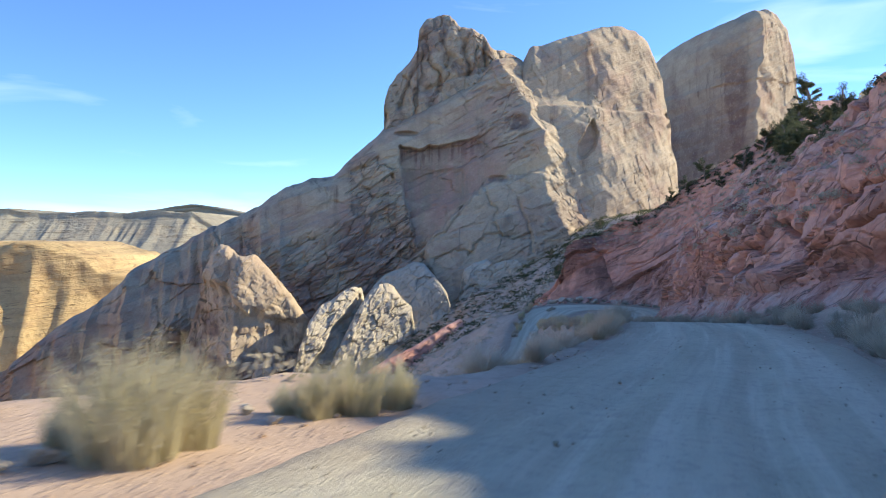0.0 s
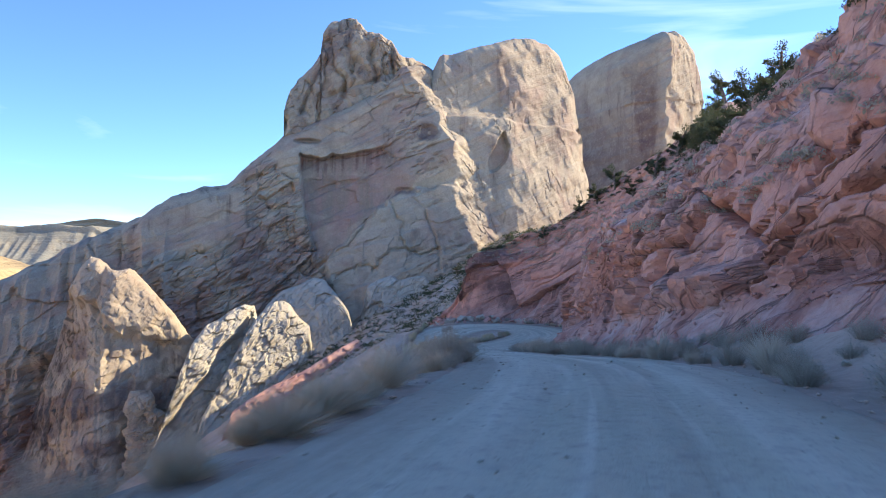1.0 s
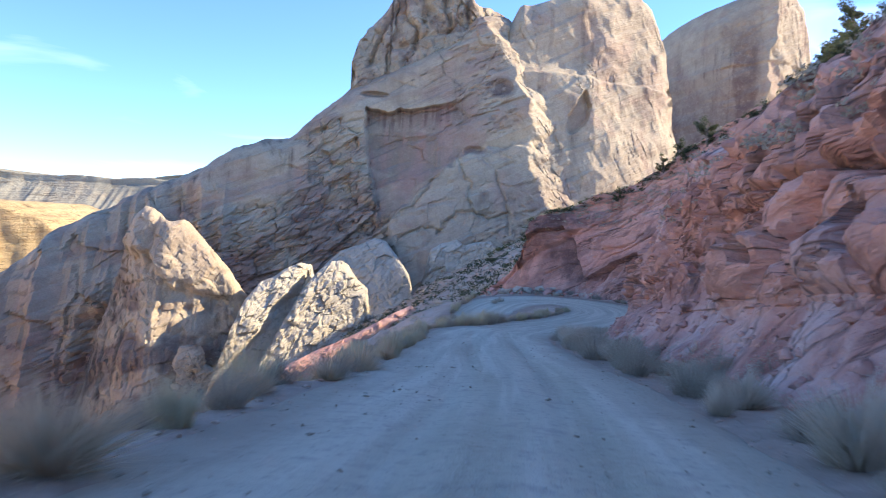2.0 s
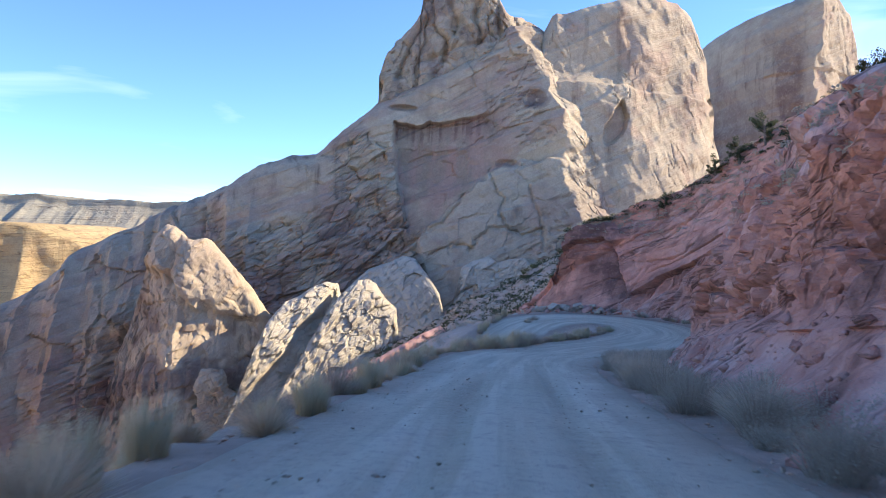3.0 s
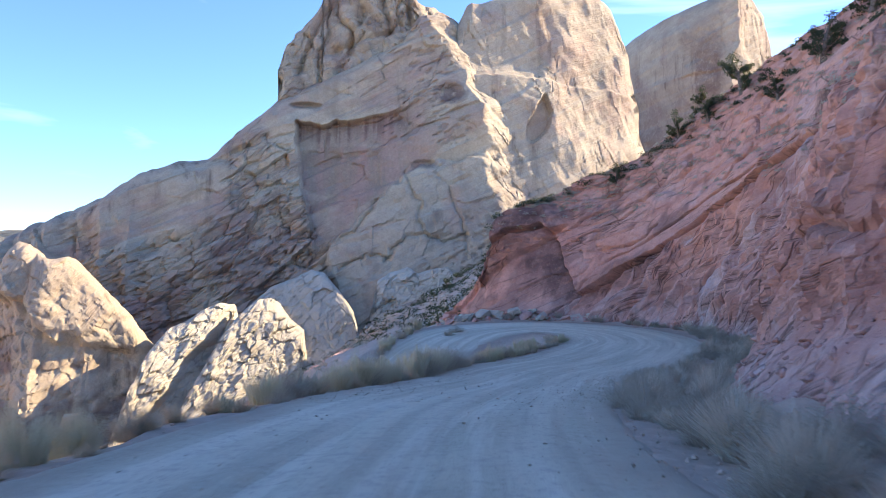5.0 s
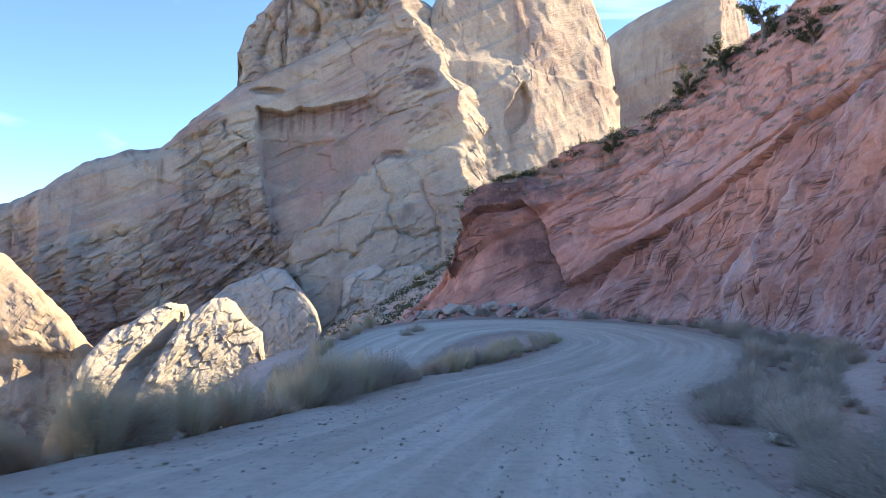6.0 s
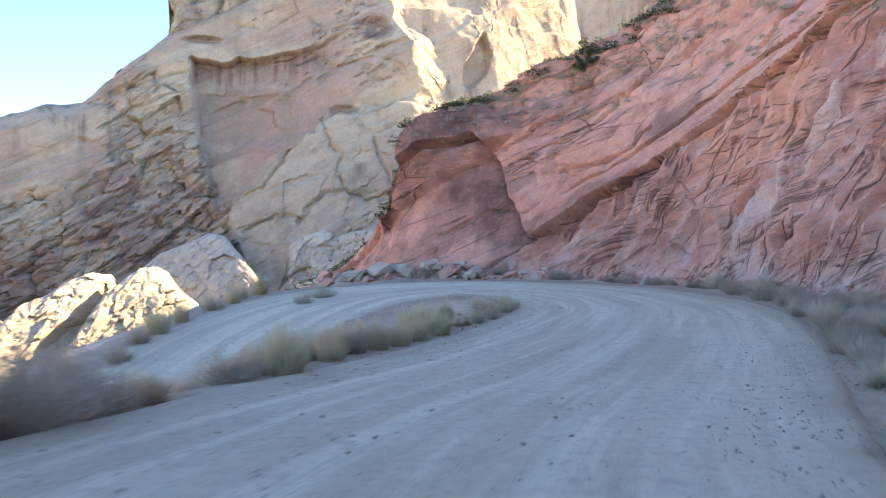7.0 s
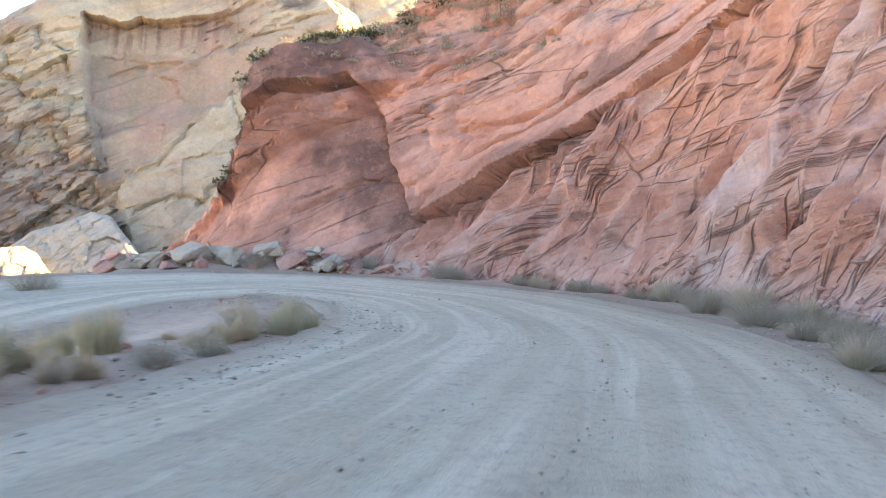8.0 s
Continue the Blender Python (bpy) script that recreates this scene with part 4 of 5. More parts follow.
def cliff(name, skyline, face, foot_z, label, material, seed, step=0.6, nf=150, round_r=8.0, deep=70.0, fine=1.0, dip_deg=27.0, jag=0.0, flute=0.0, category="rock", stain=None):
    """A wall of rock seen from the west road: its skyline as x and height, its face as a function of x and height."""
    sk = np.array(skyline, float)
    cx = np.arange(sk[0, 0], sk[-1, 0], step)
    top = np.interp(cx, sk[:, 0], sk[:, 1]) + (0.5 * fine + 0.3 * jag) * fbm(cx / 4, 0 * cx, 0 * cx, 4, seed)
    z = foot_z + (top[None, :] - foot_z) * np.linspace(0, 1, nf)[:, None]
    x = np.repeat(cx[None, :], nf, 0)
    q = np.clip((z - (top[None, :] - round_r)) / round_r, 0, 1)
    y = face(x + 1.8 * fine * fbm(x / 11, z / 9, 0 * x, 3, seed + 20), z + 1.5 * fine * fbm(x / 9, z / 11, 0 * x, 3, seed + 21)) + round_r * 1.3 * (1 - np.sqrt(np.clip(1 - 0.98 * q * q, 0, 1)))
    dp = radians(dip_deg)
    b, a = z * math.cos(dp) - x * math.sin(dp), x * math.cos(dp) + z * math.sin(dp)
    w = 2.0 * fbm(x / 22, z / 22, 0 * x, 3, seed + 1)
    r = fine * (1.6 * fbm(x / 20, z / 16, 0 * x, 4, seed + 2) + 0.8 * saw(b + w, 11, 0.1) + 0.25 * saw(b + w * 1.4, 3.6, 0.15) + 0.25 * fbm(x / 3, z / 3, 0 * x, 3, seed + 3))
    st = radians(-58)                                  # short steep fractures
    fa, fb = x * math.cos(st) + z * math.sin(st), z * math.cos(st) - x * math.sin(st)
    e, o = cells(fa / 10 + w / 5, fb / 3.2, 0 * x, seed + 4)
    r += fine * (0.7 * (o - 0.5) - 0.7 * (1 - sstep(0, 0.09, e)) * sstep(0.0, 0.4, fbm(x / 14, z / 14, 0 * x, 2, seed + 5)))
    if jag:
        wx, wz = 1.2 * fbm(x / 4, z / 4, 0 * x, 3, seed + 16), 1.2 * fbm(x / 4, z / 4, 0 * x, 3, seed + 17)
        e, o = cells((a + 0.4 * wx) / 6.5, (b + 0.4 * wz) / 4.4, 0 * x, seed + 6, 2.6)
        e2, o2 = cells((a + 0.4 * wx) / 2.6, (b + 0.4 * wz) / 1.9, 0 * x, seed + 7, 2.4)
        e3, o3 = cells((a + 0.5 * wx) / 1.1, (b + 0.5 * wz) / 0.8, 0 * x, seed + 19)
        r += jag * (1.7 * (o - 0.5) + 1.3 * (o2 - 0.5) + 0.8 * (o3 - 0.5) - 0.5 * (1 - sstep(0, 0.08, e)) * sstep(-0.1, 0.3, fbm(x / 6, z / 6, 0 * x, 2, seed + 22)) - 0.25 * (1 - sstep(0, 0.12, e2)) + 0.9 * fbm(x / 7, z / 7, 0 * x, 4, seed + 18))
    if flute:
        r += flute * ridged(x / 5.5 + 0.25 * w + z / 45, z / 60, 0 * x, 2, seed + 8)
    y = y - r
    u = np.linspace(0, 1, 13)[1:, None]
    back = np.stack([cx[None, :] + 0 * u, y[-1][None, :] + deep * u, top[None, :] - (top[None, :] - foot_z) * u ** 2 + 0.8 * fine * fbm(cx[None, :] / 6, deep * u / 6, 0 * u, 3, seed + 9)], -1)
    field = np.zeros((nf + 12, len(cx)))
    # darkens the face; for the far dome this holds painted shade too
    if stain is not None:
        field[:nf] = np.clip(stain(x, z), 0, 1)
    return tagged(grid(name, np.concatenate([np.stack([x, y, z], -1), back], 0), material, sharp=34, fields={"varnish_shade": field}), label, category)


def dome_face(x, z):
    """Grey recessed part, then the bright flank that turns east; a brow bed at 58 m; an arched hollow."""
    y = 312 + 0.34 * (x - 58) + 0.5 * np.clip(x - 67 + 0.08 * (z - 50), 0, None) + 0.1 * np.maximum(z - 20, 0)
    y = y - 2.2 * (1 - sstep(57.2, 58.6, z - 0.05 * (x - 70))) - 0.12 * np.clip(40 - z, 0, None)
    y = y + 3.0 * sstep(-3, 3, 66 + 0.2 * (z - 60) - x) * sstep(56, 62, z) * (1 - sstep(80, 88, z))
    arch = ((x - 63 - 0.3 * (z - 44)) / (2.4 + 0.1 * np.clip(50 - z, 0, 20))) ** 2 + ((z - 43) / 9.5) ** 2
    y = y + 4.0 * (1 - sstep(0.7, 1.1, arch))
    return y + 0.035 * np.clip(x - 98, 0, None) ** 2


def far_face(x, z):
    return 424 + np.where(x > 184 + 0.06 * (z - 60), 1.0, -0.8) * (x - 184 - 0.06 * (z - 60)) + 2.2 * np.clip(166 - x, 0, None) + 0.08 * z + 2.0 * sstep(0, 1.2, 95 + 0.12 * (x - 184) - z)


def fin_face(x, z):
    """Two rounded pillars at the top, a flank that takes the sun, and a hollowed, fluted foot."""
    y = 239 + 0.85 * np.clip(x + 68, 0, None) + 0.5 * np.clip(-70 - x, 0, None) + 0.15 * z
    up_ = sstep(-24, -13, z)
    y = y - up_ * (2.0 * np.exp(-((x + 73.5 - 0.12 * (z + 8)) / 2.3) ** 2) + 1.8 * np.exp(-((x + 65.5 - 0.1 * (z + 8)) / 2.2) ** 2) - 1.5 * np.exp(-((x + 69.8 - 0.1 * (z + 8)) / 0.8) ** 2))
    under = sstep(0, 7, -20 - 0.42 * (x + 58) - z + 4.5 * fbm(x / 6, z / 8, 0 * x, 4, 283))
    return y + under * (3.0 + 1.3 * ridged(x / 4.5, z / 45, 0 * x, 3, 284)) - 0.1 * np.clip(-30 - z, 0, None)


cliff("sandstone_dome", [(30, 40), (34, 76), (38, 84), (48, 87.5), (62, 93), (73, 98), (83, 101), (92, 101.5), (99, 98), (104, 91), (108, 83), (111.5, 64), (117, 40), (125, 12), (134, -25)],
      dome_face, -26, "rounded cream sandstone dome in raking sunlight beside the ridge", CREAM, 201, step=0.45, nf=240, round_r=11, fine=0.8)
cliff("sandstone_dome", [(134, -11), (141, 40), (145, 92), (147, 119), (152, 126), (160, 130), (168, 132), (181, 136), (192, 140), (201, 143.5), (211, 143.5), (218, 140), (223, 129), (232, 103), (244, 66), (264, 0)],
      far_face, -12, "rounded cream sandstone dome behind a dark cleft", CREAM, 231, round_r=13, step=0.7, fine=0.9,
      # shade of the west face and the cleft painted in, with brown stain
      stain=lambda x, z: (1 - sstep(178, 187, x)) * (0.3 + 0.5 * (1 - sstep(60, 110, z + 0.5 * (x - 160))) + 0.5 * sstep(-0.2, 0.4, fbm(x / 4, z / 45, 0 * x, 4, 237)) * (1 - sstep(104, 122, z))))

def summit_face(x, z):
    """Rounded knobs over a seam, an upright western end and two dark upright clefts."""
    y = 306.5 + 0.05 * x + 0.16 * (z - 55) + 0.9 * np.clip(x - 20 + 0.1 * (z - 76), 0, None)
    for pts, deep_ in (([(-19, 56), (-14, 64), (-10, 78)], 3.0), ([(-2, 62), (-1, 70), (3, 78)], 2.2), ([(10, 70), (9, 80), (12, 86)], 2.6), ([(18, 74), (18.5, 84)], 2.4), ([(26, 72), (25, 80)], 1.5)):
        y = y + deep_ * np.exp(-(line_gap(x, z, pts) / 1.0) ** 2)
    e, o = cells(x / 9 + 0.2 * vnoise(x / 5, z / 5, 0 * x, 263), z / 15, 0 * x, 262)
    y = y - 2.6 * (o - 0.5) - 1.6 * sstep(0.0, 0.35, e)
    ledge_z = z - (66 + 0.5 * x)
    return y + 1.8 * np.exp(-(ledge_z / 1.1) ** 2) * sstep(-16, -8, x) * (1 - sstep(12, 18, x))


cliff("summit_block", [(-24.6, 40), (-24.5, 59), (-22.5, 65), (-20, 69), (-14, 76), (-11, 81), (-10.2, 90), (-7, 95), (-3, 97), (3, 96.6), (5.5, 94), (7.5, 91), (13, 90), (17.5, 88), (20, 83.5), (22, 82), (27, 83), (32, 82), (38, 79), (46, 70), (52, 60)],
      summit_face, 38, "knobbly cream sandstone summit block on the ridge", CREAM, 261, step=0.4, nf=130, round_r=5, deep=50, fine=0.7, jag=0.35,
      stain=lambda x, z: 0.5 * sstep(0.15, 0.45, fbm(x / 6, z / 8, 0 * x, 3, 265)))
# pale outcrops at the ridge's foot that stand out into the sun
cliff("rock_fin", [(13.7 + (px - 13.7) * 0.96, -3.6 + (pz + 3.6) * 0.96) for px, pz in [(-112, -118), (-98, -66), (-92, -38), (-87, -20), (-83, -9), (-80, -4), (-77, -1), (-74.5, -1.5), (-71.5, -4.5), (-69, -5.5), (-66, -4.8), (-62.5, -9), (-58, -15), (-54, -21.5), (-50, -29), (-46, -46), (-41, -74)]],
      fin_face, -120, "fluted pale yellow sandstone buttress half in the sun", BUFF, 281, step=0.3, nf=300, round_r=3, deep=26, fine=0.55, flute=0.6, jag=0.28,
      # darker low under the overhang and along the west side, in patches
      stain=lambda x, z: 0.75 * sstep(-24, -34, z + 0.3 * (x + 60)) * sstep(-0.3, 0.3, fbm(x / 7, z / 5, 0 * x, 3, 285)) + 0.5 * (1 - sstep(-86, -74, x)) * sstep(-0.1, 0.4, fbm(x / 3, z / 20, 0 * x, 3, 286)))
dome("rock_rib", [(-78, -66, -46), (-62, -60, -49), (-53, -60, -51), (-46, -61, -53), (-40, -60, -55)], 237, 0.6, "narrow pale sandstone rib below the buttress", CREAM, 287, rough=1.6, shear=0.4)
cliff("rock_outcrop", [(-56, -66), (-51, -52), (-48, -41), (-46.5, -33), (-45, -27), (-42, -22), (-38, -20), (-35, -18), (-32, -17), (-30, -17.5), (-28.8, -22), (-27.5, -58)],
      lambda x, z: 246 + 0.85 * (x + 43) + 0.5 * (z + 25) + 6 * sstep(-2.6, -0.6, x + 30.5 - 0.62 * (z + 22) + 1.2 * fbm(x / 5, z / 5, 0 * x, 3, 295)), -68, "knobbly white sandstone outcrop at the ridge's foot", WHITE, 291, step=0.25, nf=200, round_r=3, deep=10, fine=0.4, dip_deg=50, jag=0.6)
cliff("rock_outcrop", [(-42, -60), (-39.5, -47), (-35.5, -37), (-32, -29), (-29, -23), (-26, -18.5), (-23, -15.8), (-20, -16.2), (-18, -17.5), (-15, -21.5), (-11.5, -24), (-10.5, -30), (-9.5, -42), (-8, -60)],
      lambda x, z: 259 + 0.8 * (x + 22) + 0.5 * (z + 22), -62, "blocky white sandstone outcrop at the ridge's foot", WHITE, 301, step=0.25, nf=200, round_r=3.5, deep=6, fine=0.4, dip_deg=50, jag=0.6)
cliff("rock_outcrop", [(-36, -44), (-30, -23), (-26, -17), (-22, -13), (-16, -10.5), (-11, -8.6), (-7, -9.5), (-3, -14), (1.5, -20), (5, -32)],
      lambda x, z: 277 + 0.1 * x + 0.55 * (z + 15), -42, "smooth pale grey slab of sandstone in the gully", WHITE, 307, step=0.35, nf=120, round_r=1.5, deep=12, fine=0.35, dip_deg=32, jag=0.3)
cliff("rock_outcrop", [(6, -22), (8, -12), (12, -9), (17, -7.5), (20, -9.5), (24, -8), (29, -7.6), (32, -11), (35, -22)],
      lambda x, z: 281 + 0.1 * x + 0.3 * (z + 15), -32, "low broken grey ledge of sandstone above the talus", WHITE, 317, step=0.35, nf=80, round_r=1.2, deep=10, fine=0.35, dip_deg=20, jag=0.5)
cliff("red_ledge", [(-26, -46), (-23, -36), (-20, -33.5), (-16, -32), (-11, -30), (-5, -27.2), (1, -24.2), (5, -22.8), (7, -25), (10, -34)],
      lambda x, z: 199 + 0.8 * (x + 7) + 0.3 * (z + 30), -52, "sunlit orange-red sandstone ledge in the gully", RED, 311, step=0.3, nf=90, round_r=1.5, deep=9, fine=0.25, dip_deg=-20, jag=0.35)

# ---- far things ----


def bluff(name, skyline, yc, foot_z, slope, label, material, seed, flute, deep=120.0, step=4.0, cap=0.0, shear=0.0):
    sk = np.array(skyline, float)
    bx = np.arange(sk[0, 0], sk[-1, 0], step)
    top = np.interp(bx, sk[:, 0], sk[:, 1]) + 0.02 * (sk[:, 1].max() - foot_z) * fbm(bx / (step * 8), 0 * bx, 0 * bx, 4, seed)
    n = 70
    v = np.linspace(0, 1, n)[:, None]
    z = foot_z + (top[None, :] - foot_z) * v
    x = np.repeat(bx[None, :], n, 0)
    h = top[None, :] - z
    steep = np.where(h < cap, 0.15 * h, 0.15 * cap + slope * (h - cap))
    deep_fl = sstep(0, 0.3 * (top.max() - foot_z), h)
    fl = flute * deep_fl * (1.2 * np.abs(vnoise(x / (flute * 3.2) + 0.4 * vnoise(x / (flute * 9), z / 60, 0 * x, seed + 8), z / 300, 0 * x, seed + 1)) + 0.6 * np.abs(vnoise(x / (flute * 1.2), z / 150, 0 * x, seed + 2)))
    beds = 0.12 * flute * saw(z + 0.3 * flute * fbm(x / (flute * 6), 0 * x, 0 * x, 3, seed + 4), max(6.0, 0.13 * (top.max() - foot_z)), 0.2)
    y = yc - steep + fl - beds * (1 - 0.7 * deep_fl) - 0.8 * flute * fbm(x / (flute * 7), z / (flute * 9), 0 * x, 4, seed + 5)
    y = y + shear * (x - bx.mean())
    P = np.stack([x, y, z], -1)
    back = np.stack([bx, y[-1] + deep, top], -1)[None]
    low = np.stack([bx, y[-1] + deep * 1.5, 0 * bx + foot_z], -1)[None]
    return tagged(grid(name, np.concatenate([P, back, low], 0), material), label, "mesa", kind="structure")


bluff("yellow_cliff", [(-460, -5), (-400, -8), (-330, -2), (-300, -6), (-275, -12), (-262, -26), (-240, -30), (-215, -34), (-205, -60)], 520, -125, 0.5,
      "sunlit yellow sandstone cliff across the canyon", YELLOW, 401, 7.0, 150, 1.6, 22, 0.6)
# out of view: carries the yellow cliff on, added to bounce sunlight east
bluff("bounce_wall", [(-700, 10), (-520, 18), (-400, 8), (-250, 22), (-100, 14), (40, 20), (160, 8), (260, -4), (300, -30)], 250, -125, 0.5,
      "unseen yellow sandstone wall added to bounce sunlight onto the hill", YELLOW, 411, 7.0, 150, 3.0, 22).matrix_basis = Matrix.Rotation(radians(90), 4, "Z")
bluff("mesa", [(-1900, 40), (-1400, 50), (-1030, 58), (-960, 62), (-900, 54), (-700, 60), (-610, 62), (-560, 20), (-480, -20), (-300, -30)], 1560, -110, 1.5,
      "distant flat-topped grey mesa with fluted slopes", MESA, 421, 13.0, 500, 3.0, 14, 0.45)
bluff("far_mountain", [(-2600, 60), (-1800, 150), (-1500, 190), (-1250, 150), (-900, 90), (-300, 40), (600, 20)], 4300, -80, 2.5,
      "hazy blue mountains on the horizon", MESA, 441, 160.0, 600, 30.0, 20)

# ---- plants ----


def root(name, label, category, group=""):
    return tagged(new(name), label, category, group)


def strips(base, tip, bend, width, rng, seg=3):
    """Thin tapering blades from base to tip, bowed by bend; returns verts and quads."""
    n = len(base)
    t = np.linspace(0, 1, seg + 1)[None, :, None]
    path = base[:, None] * (1 - t) + tip[:, None] * t + bend[:, None] * (t * (1 - t)) * 4 * 0.25
    ang = rng.uniform(0, math.pi, n)
    side = np.stack([np.cos(ang), np.sin(ang), 0 * ang], 1)[:, None]
    w = width[:, None, None] * (1 - 0.8 * t)
    verts = np.stack([path - side * w, path + side * w], 2).reshape(-1, 3)
    k = np.arange(n)[:, None] * 2 * (seg + 1) + np.arange(seg)[None, :] * 2
    faces = np.stack([k, k + 1, k + 3, k + 2], -1).reshape(-1, 4)
    return verts, faces


def flecks(at, size, rng):
    """Small leaf quads at the given places, turned at random."""
    n = len(at)
    a = rng.normal(size=(n, 3))
    a /= np.linalg.norm(a, axis=1)[:, None]
    b = np.cross(a, rng.normal(size=(n, 3)))
    b /= np.linalg.norm(b, axis=1)[:, None]
    s = size[:, None]
    verts = np.stack([at - a * s, at + b * s * 0.5, at + a * s, at - b * s * 0.5], 1).reshape(-1, 3)
    return verts, np.arange(4 * n).reshape(-1, 4)


def shrub(name, label, seed, height, spread, stems, leaves, stem_mat, leaf_mat, leaf, upright=0.6, foot_r=0.25):
    """A clump of stems that fan out from one foot, with leaves or flower heads on their upper parts."""
    rng = np.random.default_rng(seed)
    ob = root(name, label, "shrub")
    ang = rng.uniform(0, 2 * math.pi, stems)
    r = np.sqrt(rng.uniform(0, 1, stems))
    base = np.stack([np.cos(ang), np.sin(ang), 0 * ang], 1) * (r * spread * foot_r)[:, None]
    lobes = 0.72 + 0.2 * np.sin(ang * 3 + seed) + 0.12 * np.sin(ang * 5 + 2.3 * seed) + rng.normal(0, 0.1, stems)
    top = height * (1 - (1 - upright) * r ** 2) * lobes
    tip = np.stack([np.cos(ang) * r * spread, np.sin(ang) * r * spread, top], 1)
    bend = np.stack([-np.cos(ang) * r * spread * 0.35, -np.sin(ang) * r * spread * 0.35, 0.25 * top], 1) + rng.normal(0, 0.06 * height, (stems, 3))
    v, f = strips(base, tip, bend, rng.uniform(0.003, 0.008, stems) * (0.6 + height), rng)
    tagged(mesh_from("stalk", v, f, stem_mat, False, ob), kind="stuff")
    if leaves:
        k = rng.integers(0, stems, leaves)
        t = 1 - np.abs(rng.normal(0, 0.28, leaves)).clip(0, 0.8)
        at = base[k] * (1 - t[:, None]) + tip[k] * t[:, None] + bend[k] * (t * (1 - t))[:, None] + rng.normal(0, 0.035 * (0.5 + height), (leaves, 3))
        at[:, 2] = at[:, 2].clip(0.02)
        v, f = flecks(at, rng.uniform(0.6, 1.3, leaves) * leaf, rng)
        tagged(mesh_from("foliage", v, f, leaf_mat, False, ob), kind="stuff")
    return ob


DRY = leaf_material("dry_stems", (0.60, 0.52, 0.40), (0.70, 0.63, 0.50))
TWIG = leaf_material("grey_twigs", (0.38, 0.33, 0.26), (0.50, 0.44, 0.35))
KINDS = {
    "rabbitbrush": [shrub("rabbitbrush", "yellow-green rabbitbrush with fanned stems beside the road", 11 + i, 1.0, 0.5 + 0.06 * i, 620, 1300, RABBIT, RABBIT, 0.014, 0.7, 0.6) for i in range(3)],
    "dry_grass": [shrub("grass_clump", "dry straw-coloured grass clump on the road's edge", 31 + i, 0.62, 0.5 + 0.1 * i, 800, 0, STRAW, STRAW, 0.01, 0.35) for i in range(3)],
    "sagebrush": [shrub("sagebrush", "grey-green sagebrush with dead twigs beside the road", 51 + i, 0.8, 0.62 + 0.1 * i, 340, 2600, TWIG, SAGE, 0.016, 0.5, 0.4) for i in range(3)],
    "tall_grass": [shrub("tall_grass", "pale dry bunch grass and stems on the bank", 71 + i, 0.95, 0.6 + 0.1 * i, 900, 500, DRY, STRAW, 0.014, 0.6) for i in range(3)],
}
GROUPS = {"rabbitbrush": "rabbitbrush along the road", "dry_grass": "grass clumps along the road", "sagebrush": "sagebrush along the road", "tall_grass": "bunch grass along the road"}
rng = np.random.default_rng(7)
used = set()


def surface_z(x, y):
    return float(ground_height(np.array([x]), np.array([y]))[0])


def plant(kind, x, y, size, z=None):
    model = KINDS[kind][int(rng.integers(0, 3))]
    m = Matrix.Translation((x, y, (surface_z(x, y) if z is None else z) - 0.03)) @ Matrix.Rotation(rng.uniform(0, 6.28), 4, "Z") @ Matrix.Diagonal((size * rng.uniform(0.9, 1.15), size * rng.uniform(0.9, 1.15), size * rng.uniform(0.85, 1.15), 1))
    if model.name not in used:                          # the model itself is the first plant of its look
        used.add(model.name)
        model.matrix_basis = m
        ob = model
    else:
        ob = copy_thing(model, Matrix.Identity(4))
        ob.matrix_basis = m
    tagged(ob, group=GROUPS[kind])
    return ob


def beside(y, off):
    """A point beside the upper way at that y: off metres left (minus) or right of its edge."""
    n = np.argmin(np.abs(way[: np.argmax(way[:, 0]), 1] - y))
    h = HALF[n] + abs(off)
    sgn = 1 if off > 0 else -1
    return way[n, 0] + way_right[n, 0] * h * sgn, way[n, 1] + way_right[n, 1] * h * sgn


# the pull-out by the start
for x, y, s in [(-2.78, 6.35, 1.2), (-2.5, 6.95, 0.95), (-3.5, 6.7, 0.5), (-1.5, 8.6, 0.6), (-1.1, 9.0, 0.85), (-0.62, 9.5, 0.72), (-1.9, 8.9, 0.45), (-5.2, 7.6, 0.9), (-6.0, 5.0, 0.8)]:
    plant("rabbitbrush", x, y, s)
for y in np.arange(12, 31, 0.5):
    x, yy_ = beside(y + rng.uniform(-0.4, 0.4), -rng.uniform(0.4, 1.9))
    plant("dry_grass" if rng.uniform() < 0.75 else "tall_grass", x, yy_, rng.uniform(0.6, 1.1))
for y in np.arange(16, 46, 0.5):
    x, yy_ = beside(y + rng.uniform(-0.4, 0.4), -rng.uniform(1.2, 3.4))
    plant("dry_grass" if rng.uniform() < 0.6 else "sagebrush", x, yy_, rng.uniform(0.7, 1.2))
for y in np.arange(31, 99, 0.75):
    x, yy_ = beside(y + rng.uniform(-0.4, 0.4), -rng.uniform(0.15, 1.2))
    pick = rng.uniform()
    plant("dry_grass" if pick < 0.5 else "sagebrush" if pick < 0.8 else "rabbitbrush", x, yy_, rng.uniform(0.5, 1.15) * (1.05 if y < 46 else 0.8 if y < 84 else 1.0))
# the bank on the right
for y in np.arange(9, 124, 1.05):
    for k in range(2):
        x, yy_ = beside(y + rng.uniform(-0.4, 0.4), rng.uniform(0.4, 1.5) + rng.uniform(0.9, 2.4) * k)
        pick = rng.uniform()
        plant("tall_grass" if pick < 0.35 else "sagebrush", x, yy_, rng.uniform(0.55, 1.3) * (0.95 if 44 < y < 98 else 0.8))
